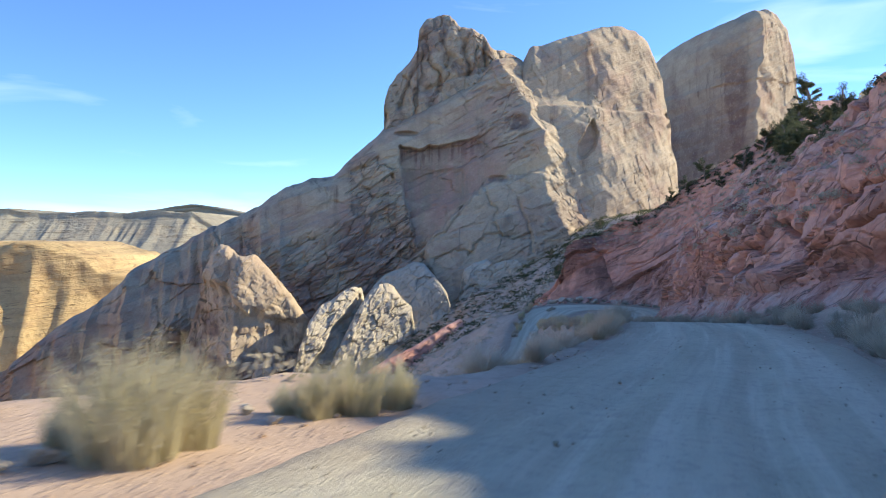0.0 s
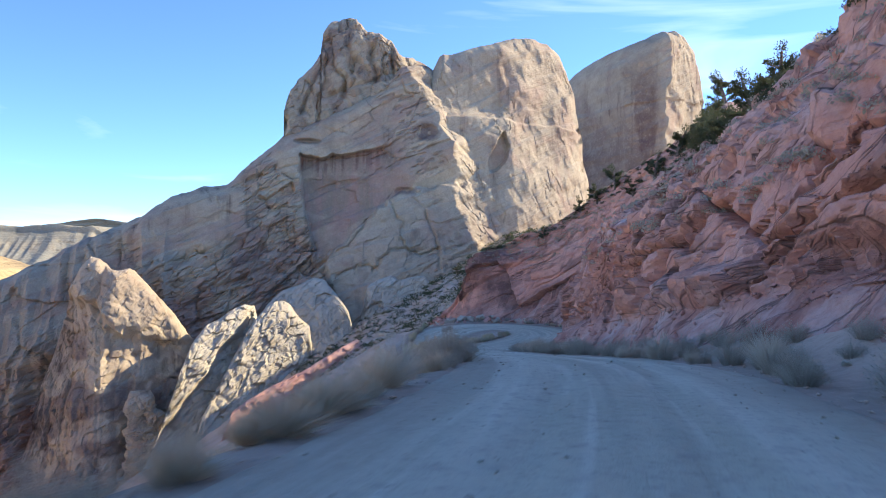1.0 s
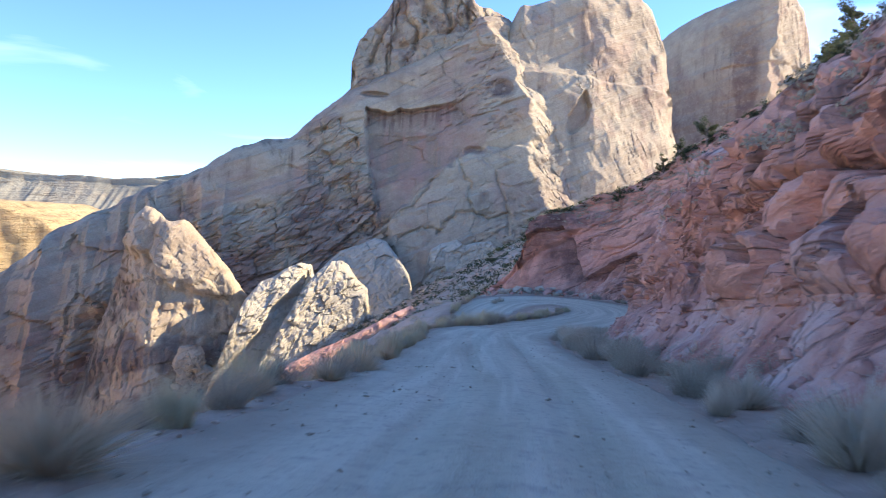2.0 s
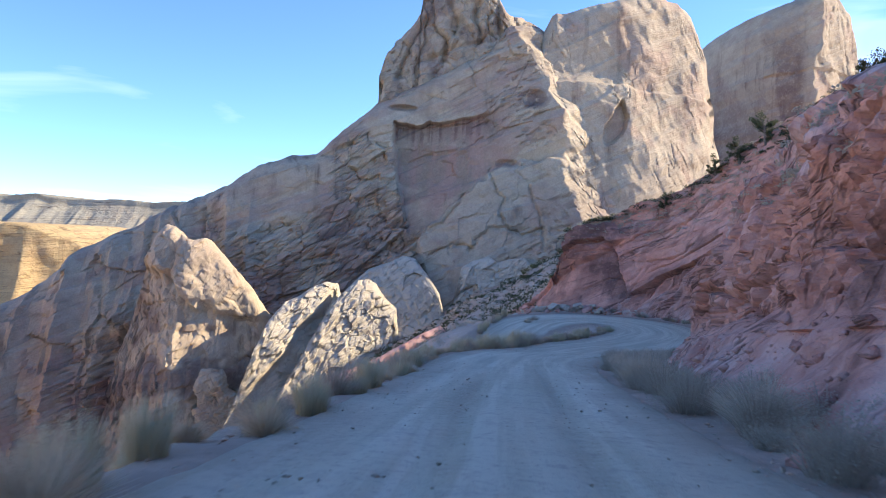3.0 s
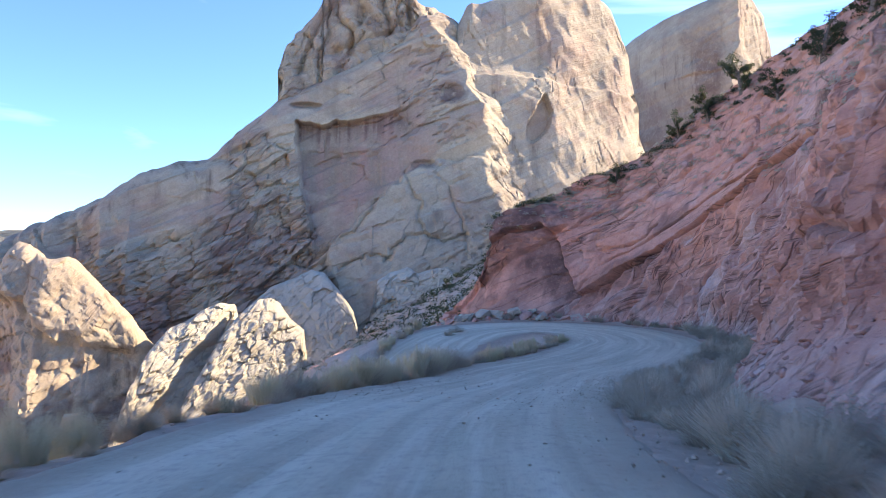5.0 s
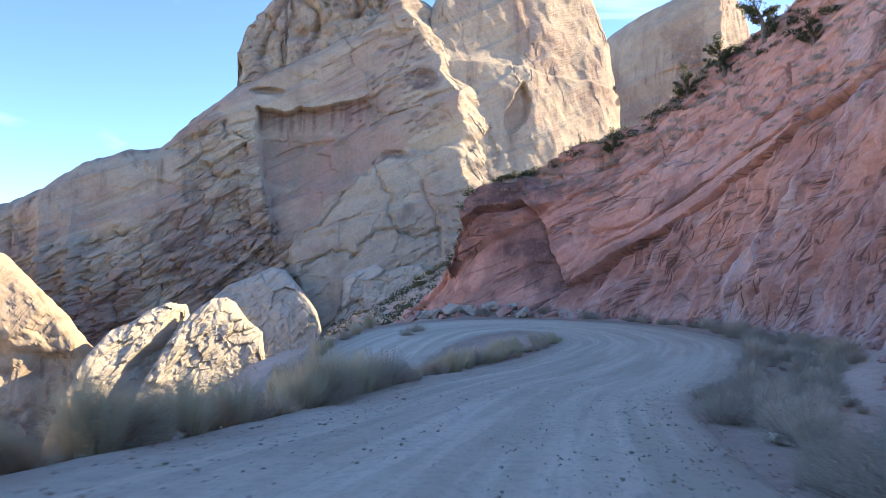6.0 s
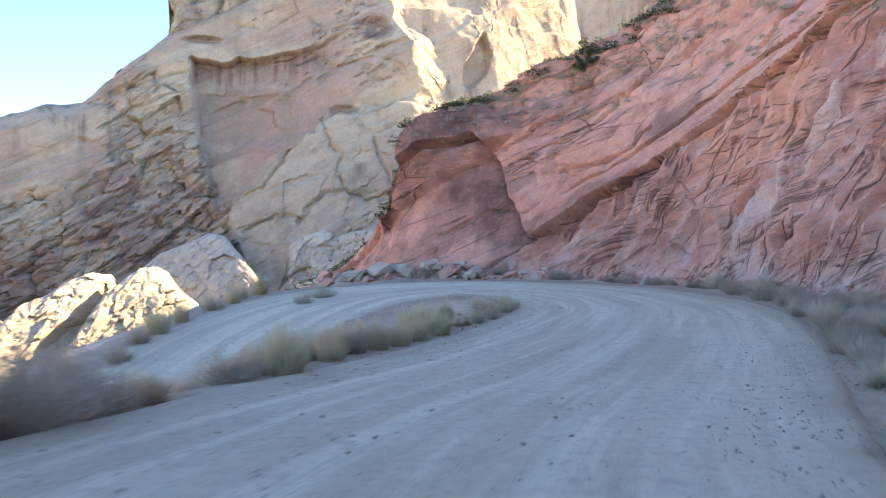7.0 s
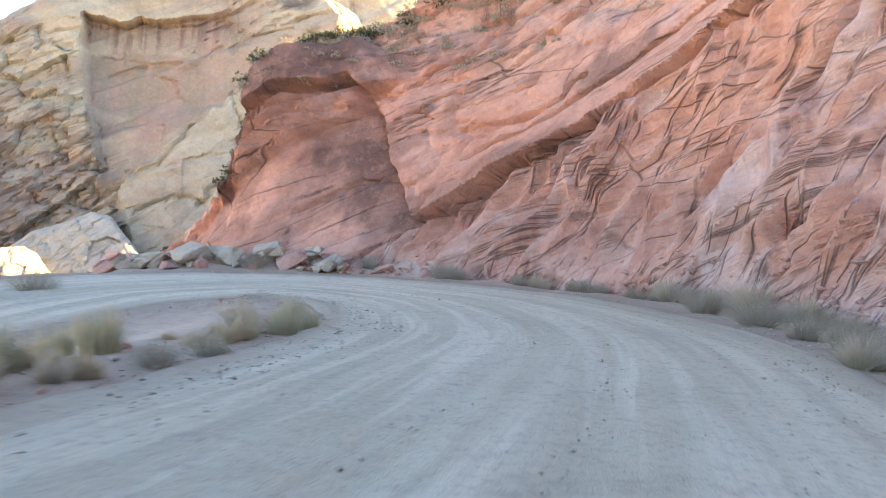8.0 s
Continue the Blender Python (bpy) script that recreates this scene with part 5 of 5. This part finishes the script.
# the island between the two legs of the bend
for y in np.arange(84, 122, 0.55):
    x, yy_ = beside(y + rng.uniform(-0.3, 0.3), -rng.uniform(0.1, 2.0))
    pick = rng.uniform()
    plant("rabbitbrush" if pick < 0.4 else "dry_grass" if pick < 0.55 else "sagebrush", x, yy_, rng.uniform(0.75, 1.45) if y < 108 else rng.uniform(0.5, 0.95))
for y in np.arange(122, 128, 0.7):
    x, yy_ = beside(y + rng.uniform(-0.3, 0.3), -rng.uniform(0.1, 1.2))
    plant("rabbitbrush" if rng.uniform() < 0.6 else "dry_grass", x, yy_, rng.uniform(0.35, 0.75))
for y in np.arange(100, 127, 0.5):
    x, yy_ = beside(y + rng.uniform(-0.3, 0.3), rng.uniform(0.2, 4.2))
    plant("sagebrush" if rng.uniform() < 0.6 else "tall_grass", x, yy_, rng.uniform(0.35, 0.85))
for y in np.arange(98, 124, 0.42):
    x, yy_ = beside(y + rng.uniform(-0.3, 0.3), -rng.uniform(0.1, 3.2))
    plant("dry_grass" if rng.uniform() < 0.5 else "tall_grass" if rng.uniform() < 0.5 else "rabbitbrush", x, yy_, rng.uniform(0.3, 0.8))
for y in np.arange(91, 113, 0.4):
    x, yy_ = beside(y + rng.uniform(-0.3, 0.3), -rng.uniform(0.5, 2.3))
    plant("sagebrush" if rng.uniform() < 0.5 else "rabbitbrush" if rng.uniform() < 0.6 else "tall_grass", x, yy_, rng.uniform(0.8, 1.35) * (1.0 if y < 104 else 0.7))
for y in np.arange(98, 104.5, 0.5):
    x, yy_ = beside(y + rng.uniform(-0.2, 0.2), -rng.uniform(0.4, 1.3))
    plant("rabbitbrush" if rng.uniform() < 0.5 else "sagebrush", x, yy_, rng.uniform(1.2, 1.65))
# the outer edge of the lower leg
for t in np.linspace(0, 1, 13):
    x, y = 16.8 - 5.6 * t + rng.uniform(-0.5, 0.5), 141.0 - 26 * t + rng.uniform(-0.6, 0.6)
    plant("sagebrush" if rng.uniform() < 0.6 else "rabbitbrush", x, y, 0.8 + 0.5 * rng.uniform())
for t in np.linspace(0, 1, 44):
    x, y = np.interp(t, [0, 0.35, 0.7, 1], [33.5, 39.6, 41.4, 38.5]) + rng.uniform(-0.9, 0.9), np.interp(t, [0, 0.35, 0.7, 1], [106, 118, 130, 141.5]) + rng.uniform(-0.5, 0.5)
    p_ = np.argmin((PH[5:44, :, 0] - x) ** 2 + (PH[5:44, :, 1] - y) ** 2)
    p_ = PH[5:44].reshape(-1, 3)[p_]
    plant("sagebrush" if rng.uniform() < 0.65 else "tall_grass", float(p_[0]), float(p_[1]), rng.uniform(0.5, 1.2), max(float(p_[2]), surface_z(float(p_[0]), float(p_[1]))))
for x, y in [(38.6, 141.6), (36.2, 143.8), (41.2, 131), (40.6, 127.5), (39.6, 123.2), (38.4, 119.8), (32.5, 147.6), (23.4, 149.8), (38.1, 144.9), (35.9, 144.6), (40.6, 139.2), (40.4, 125.4), (39.4, 122.2), (20.3, 135.7), (19.4, 133.6), (26.9, 146.2)]:
    plant("sagebrush", x, y, rng.uniform(0.8, 1.25))

# ---- junipers ----


def tube(points, radii, sides_n=7):
    p = np.array(points, float)
    n = len(p)
    d = np.gradient(p, axis=0)
    d /= np.linalg.norm(d, axis=1)[:, None]
    a = np.cross(d, [0.3, 0.2, 1.0] if abs(d[0, 2]) < 0.8 else [1.0, 0.1, 0])
    a /= np.linalg.norm(a, axis=1)[:, None]
    b = np.cross(d, a)
    th = np.linspace(0, 2 * math.pi, sides_n, endpoint=False)
    P = p[:, None] + (a[:, None] * np.cos(th)[None, :, None] + b[:, None] * np.sin(th)[None, :, None]) * np.array(radii)[:, None, None]
    return P


def juniper(seed, height, label):
    g = np.random.default_rng(seed)
    ob = root("juniper", label, "tree", "junipers on the slope")
    t = np.linspace(0, 1, 7)
    sway = g.normal(0, 0.12 * height, 2)
    trunk = np.stack([sway[0] * t ** 2, sway[1] * t ** 2, -0.3 + (height * 0.75 + 0.3) * t], 1)
    grid("trunk", tube(trunk, 0.07 * height * (1 - 0.75 * t)), BARK, wrap=True, parent=ob)
    spots = []
    for k in range(13):
        h = g.uniform(0.12, 0.78)
        a = k * 2.4 + g.uniform(-0.5, 0.5)
        start = np.array([np.interp(h, t, trunk[:, i]) for i in range(3)])
        start[2] = -0.3 + (height * 0.75 + 0.3) * h
        reach = height * g.uniform(0.26, 0.46) * (1.1 - 0.5 * h)
        u = np.linspace(0, 1, 5)[:, None]
        limb = start + u * np.array([math.cos(a) * reach, math.sin(a) * reach, 0]) + np.array([0, 0, 1.0]) * (0.55 * reach * u ** 1.4)
        grid("limb", tube(limb, 0.026 * height * (1 - 0.8 * u[:, 0]), 5), BARK, wrap=True, parent=ob)
        for q in (0.5, 0.75, 1.0):
            spots.append((limb[0] * (1 - q) + limb[-1] * q, height * g.uniform(0.05, 0.11)))
    for q in (0.75, 0.9, 1.0):
        spots.append((trunk[-1] * q + np.array([0, 0, height * 0.1]), height * g.uniform(0.1, 0.15)))
    at = []
    for c, r in spots:
        n = 90
        dirs = g.normal(size=(n, 3))
        dirs /= np.linalg.norm(dirs, axis=1)[:, None]
        at.append(c + dirs * (r * g.uniform(0.35, 1.15, n))[:, None] * np.array([1, 1, 0.75]))
    at = np.vstack(at)
    v, f = flecks(at, g.uniform(0.012, 0.028, len(at)) * height, g)
    mesh_from("crown", v, f, JUNIPER, False, ob)
    return ob


trees = [juniper(5, 3.0, "dark green juniper tree with a ragged crown on the slope"), juniper(6, 3.4, "dark green juniper tree with an open ragged crown"), juniper(8, 2.4, "low dark green juniper bush on the slope")]
tree_used = set()


def on_hill(x, y):
    d = (PH[39:298, :, 0] - x) ** 2 + (PH[39:298, :, 1] - y) ** 2
    i, j = np.unravel_index(np.argmin(d), d.shape)
    return PH[39 + i, j]


def put_tree(k, p, size):
    m = Matrix.Translation((p[0], p[1], p[2] - 0.15)) @ Matrix.Rotation(rng.uniform(0, 6.28), 4, "Z") @ Matrix.Diagonal((size, size, size, 1))
    if k not in tree_used:
        tree_used.add(k)
        trees[k].matrix_basis = m
        return
    copy_thing(trees[k], Matrix.Identity(4)).matrix_basis = m


for k, x, y, s in [(1, 61.5, 120, 1.25), (0, 57, 118, 1.1), (2, 54, 116, 1.3), (0, 39, 81, 1.1), (2, 40.5, 84, 1.2), (1, 42.5, 88, 1.1), (2, 43.8, 92, 1.3), (0, 45.5, 97, 1.2), (2, 47.5, 101, 1.3), (1, 49, 104, 1.1), (2, 51, 107, 1.3), (0, 53, 111, 1.1), (1, 55, 114, 1.2), (2, 36.5, 74, 1.2), (1, 38, 77.5, 1.0), (0, 34, 66, 1.0), (2, 32.5, 60, 1.1),
                   (0, 48.5, 144.5, 1.0), (1, 51, 142, 1.15), (2, 46, 146.8, 1.1), (2, 40, 150, 0.9), (1, 56.5, 129, 1.3), (0, 54.5, 133, 1.2), (2, 57.5, 126, 1.2), (0, 33, 62, 0.9), (1, 31, 54, 0.55), (2, 29.8, 48, 0.7), (0, 29.2, 44, 0.5),
                   (2, 52.5, 137.5, 1.0), (0, 36.5, 71, 0.7), (1, 30.5, 45, 0.5), (2, 29.5, 40, 0.6), (0, 28.8, 36, 0.5), (1, 29, 31, 0.5), (2, 29.2, 27, 0.6), (0, 41, 79, 1.0), (1, 44, 86, 1.1), (2, 47, 94, 1.2), (0, 33.5, 63, 0.7), (2, 35.2, 69, 0.8), (1, 36.4, 72, 0.7), (2, 37.6, 76, 0.9), (0, 38.6, 79, 0.7), (1, 32.2, 58, 0.6)]:
    put_tree(k, on_hill(x, y), 1.3 * s)
for x, y, s in [(15.2, 170, 0.8), (34, 215, 1.4), (44, 238, 1.5), (52, 225, 1.3), (60, 206, 1.3), (64, 190, 1.2), (70, 215, 1.5), (38, 260, 1.5), (56, 262, 1.6), (26, 240, 1.2)]:
    put_tree(2 if s < 1.4 else 0, (x, y, surface_z(x, y)), s)

# ---- scrub on the slopes ----


def scrub(name, label, pts, mat, seed, size=0.5, per=42):
    g = np.random.default_rng(seed)
    r = g.uniform(0.5, 1.5, len(pts)) * size
    d = g.normal(size=(len(pts), per, 3))
    d /= np.linalg.norm(d, axis=2)[:, :, None]
    d[..., 2] = np.abs(d[..., 2])
    at = pts[:, None] + d * (r[:, None] * g.uniform(0.4, 1.1, (len(pts), per)))[..., None] * np.array([1, 1, 0.75])
    v, f = flecks(at.reshape(-1, 3), np.repeat(r, per) * g.uniform(0.09, 0.2, len(pts) * per), g)
    return tagged(mesh_from(name, v, f, mat, False), label, "scrub", kind="stuff")


g = np.random.default_rng(91)
gxs, gys = g.uniform(-14, 110, 4200), g.uniform(156, 300, 4200)
pts = np.stack([gxs, gys, ground_height(gxs, gys)], 1)
scrub("gully_scrub", "dark scrub and low junipers covering the gully", pts[:2300], JUNIPER, 1, 1.25)
scrub("gully_brush", "grey brush scattered over the gully's talus", pts[2300:], SAGE, 2, 0.6)
ii, jj = g.integers(154, 298, 1500), g.integers(60, nh - 70, 1500)
scrub("slope_brush", "grey-green brush scattered over the red upper slope", PH[ii, jj], SAGE, 3, 0.4, 90)
ii, jj = g.integers(250, 300, 420), g.integers(np.argmin(np.abs(hill_s - 85)), nh - 60, 420)
scrub("crest_brush", "dark low junipers and brush along the hill's crest", PH[ii, jj], JUNIPER, 5, 0.55, 110)
gxs, gys = g.uniform(-60, 16, 5200), g.uniform(8, 190, 5200)
keep_ = gxs < np.interp(gys, [0, 40, 80, 90, 120, 140, 190], [-6, 6, 11, 2, 8, 12, 12])
pts = np.stack([gxs, gys, ground_height(gxs, gys)], 1)[keep_]
scrub("canyon_brush", "grey brush scattered down the canyon slope", pts, SAGE, 4, 0.6, 40)

# ---- loose rock ----


def hull(seed, flat=0.7):
    """An angular block: the hull of a few random points, its edges slightly worn."""
    g = np.random.default_rng(seed)
    bm = bmesh.new()
    for p in g.uniform(-1, 1, (15, 3)):
        bm.verts.new(Vector((p[0], p[1] * 0.8, p[2] * flat)) * 0.5)
    bmesh.ops.convex_hull(bm, input=bm.verts)
    loose = [q for q in bm.verts if not q.link_faces]
    bmesh.ops.delete(bm, geom=loose, context="VERTS")
    bmesh.ops.bevel(bm, geom=list(bm.edges), offset=0.025, segments=1, affect="EDGES")
    bmesh.ops.triangulate(bm, faces=bm.faces)
    me = bpy.data.meshes.new("boulder")
    bm.to_mesh(me)
    bm.free()
    return me


ROCKS_RED = [hull(400 + i) for i in range(6)]
ROCKS_PALE = [hull(420 + i) for i in range(4)]
for me in ROCKS_RED:
    me.materials.append(RED)
for me in ROCKS_PALE:
    me.materials.append(WHITE)


def boulder(x, y, size, pale, group, z=None):
    ob = new("boulder", (ROCKS_PALE if pale else ROCKS_RED)[int(rng.integers(0, 4))])
    z = surface_z(x, y) if z is None else z
    ob.matrix_basis = Matrix.Translation((x, y, z + 0.16 * size)) @ Euler((rng.uniform(-0.4, 0.4), rng.uniform(-0.4, 0.4), rng.uniform(0, 6.28))).to_matrix().to_4x4() @ Matrix.Diagonal((size * rng.uniform(0.8, 1.4), size, size * rng.uniform(0.7, 1.0), 1))
    big = "large " if size > 0.7 else ""
    return tagged(ob, f"{big}{'pale' if pale else 'red'} angular sandstone boulder lying on the ground", "boulder", group)


for k in range(70):
    t = rng.uniform()
    x, y = 14.0 + 23 * t, 149.6 - 4.2 * t ** 2 + rng.uniform(-1.6, 1.2)
    boulder(x, y, rng.choice([0.3, 0.4, 0.5, 0.7, 1.0, 1.3], p=[0.3, 0.25, 0.2, 0.12, 0.08, 0.05]), rng.uniform() < 0.35, "rubble at the foot of the wall")
for x, y, s in [(19.2, 147.6, 1.5), (21.6, 148.6, 1.9), (24.5, 148.4, 1.6), (27.6, 147.4, 1.1), (17.0, 148.0, 1.3)]:
    boulder(x, y, s, x in (21.6, 27.6), "rubble at the foot of the wall")
for k in range(100):
    x = rng.uniform(18.5, 31)
    y = np.interp(x, [18, 25, 28, 31], [147.8, 149.4, 148.2, 146.6]) + rng.normal(0, 0.65)
    boulder(x, y, rng.choice([0.3, 0.45, 0.65, 0.9, 1.25], p=[0.3, 0.3, 0.2, 0.13, 0.07]), rng.uniform() < 0.5, "rubble at the foot of the wall")
for k in range(46):
    x = rng.uniform(19.5, 31)
    boulder(x, 146.4 + rng.normal(0, 0.5), rng.choice([0.4, 0.6, 0.9, 1.3, 1.7], p=[0.3, 0.3, 0.2, 0.13, 0.07]), rng.uniform() < 0.45, "rubble at the foot of the wall")
for k in range(26):
    x, y = beside(rng.uniform(112, 126), -rng.uniform(0.2, 1.8))
    boulder(x, y, rng.uniform(0.08, 0.28), rng.uniform() < 0.4, "stones along the road")
for x, y, s in [(-3.35, 6.1, 0.35), (-3.0, 6.25, 0.3), (-3.6, 5.8, 0.25), (-1.9, 8.2, 0.18), (-2.3, 8.6, 0.22), (-1.2, 9.1, 0.12)]:
    boulder(x, y, s, True, "stones by the pull-out")
for k in range(46):
    x, y = beside(rng.uniform(12, 112), rng.uniform(0.5, 3.0) * (1 if k % 3 else -0.35))
    boulder(x, y, rng.uniform(0.12, 0.45), rng.uniform() < 0.25, "stones along the road")


def gravel(name, label, x, y, z, size, seed, mat):
    """Many small angular stones as one sheet of stuff."""
    g = np.random.default_rng(seed)
    oct_v = np.array([[1, 0, 0], [-1, 0, 0], [0, 1, 0], [0, -1, 0], [0, 0, 1], [0, 0, -1]], float)
    oct_f = np.array([[0, 2, 4], [2, 1, 4], [1, 3, 4], [3, 0, 4], [2, 0, 5], [1, 2, 5], [3, 1, 5], [0, 3, 5]])
    n = len(x)
    jit = oct_v[None] * g.uniform(0.5, 1.4, (n, 6, 1)) + g.normal(0, 0.2, (n, 6, 3))
    jit[..., 2] *= 0.6
    v = jit * size[:, None, None] + np.stack([x, y, z], 1)[:, None]
    f = (oct_f[None] + 6 * np.arange(n)[:, None, None]).reshape(-1, 3)
    return tagged(mesh_from(name, v.reshape(-1, 3), f, mat, False), label, "gravel", kind="stuff")


n = 17000
k = np.where(rng.uniform(size=n) < 0.5, rng.integers(40, len(way) - 130, n), rng.integers(np.argmin(np.abs(way[:360, 1] - 84)), np.argmax(way[:, 1]), n))
off = rng.uniform(-1, 1, n)
off = np.sign(off) * np.abs(off) ** 0.6 * (HALF[k] + 0.2)
gx_, gy_ = way[k, 0] + way_right[k, 0] * off + rng.uniform(-0.3, 0.3, n), way[k, 1] + way_right[k, 1] * off + rng.uniform(-0.3, 0.3, n)
gravel("road_gravel", "loose grey stones scattered over the road", gx_, gy_, way[k, 2] + 0.04 - 0.0 * off, rng.uniform(0.006, 0.024, n) * rng.choice([1, 1, 1, 1, 1, 1.5, 1.9], n), 5, ROAD)
n = 2600
k = rng.integers(40, len(way) - 130, n)
off = (HALF[k] + rng.uniform(-0.3, 1.8, n)) * rng.choice([-1, 1], n)
gx_, gy_ = way[k, 0] + way_right[k, 0] * off, way[k, 1] + way_right[k, 1] * off
gravel("verge_stones", "small red stones along the road's verge", gx_, gy_, ground_height(gx_, gy_) + 0.02, rng.uniform(0.015, 0.06, n), 6, SOIL)
gx_, gy_ = rng.uniform(12, 38, 1500), rng.uniform(146.2, 151, 1500)
gravel("scree", "broken red stone at the foot of the wall", gx_, gy_, ground_height(gx_, gy_) + 0.03, rng.uniform(0.03, 0.14, 1500), 8, RED)
gx_, gy_ = g.uniform(-14, 50, 1500), g.uniform(156, 285, 1500)
gravel("gully_talus", "pale broken rock strewn down the gully", gx_, gy_, ground_height(gx_, gy_) + 0.1, g.uniform(0.2, 1.0, 1500) ** 2 + 0.12, 9, WHITE)

# rubble on the loose bank under the red face
ii, jj = g.integers(4, 57, 3000), g.integers(50, nh - 30, 3000)
gravel("bank_rubble", "broken red and mauve stones on the bank under the face", PH[ii, jj, 0], PH[ii, jj, 1], PH[ii, jj, 2] + 0.02, 0.03 + 0.24 * g.uniform(0, 1, 3000) ** 3, 10, RED)
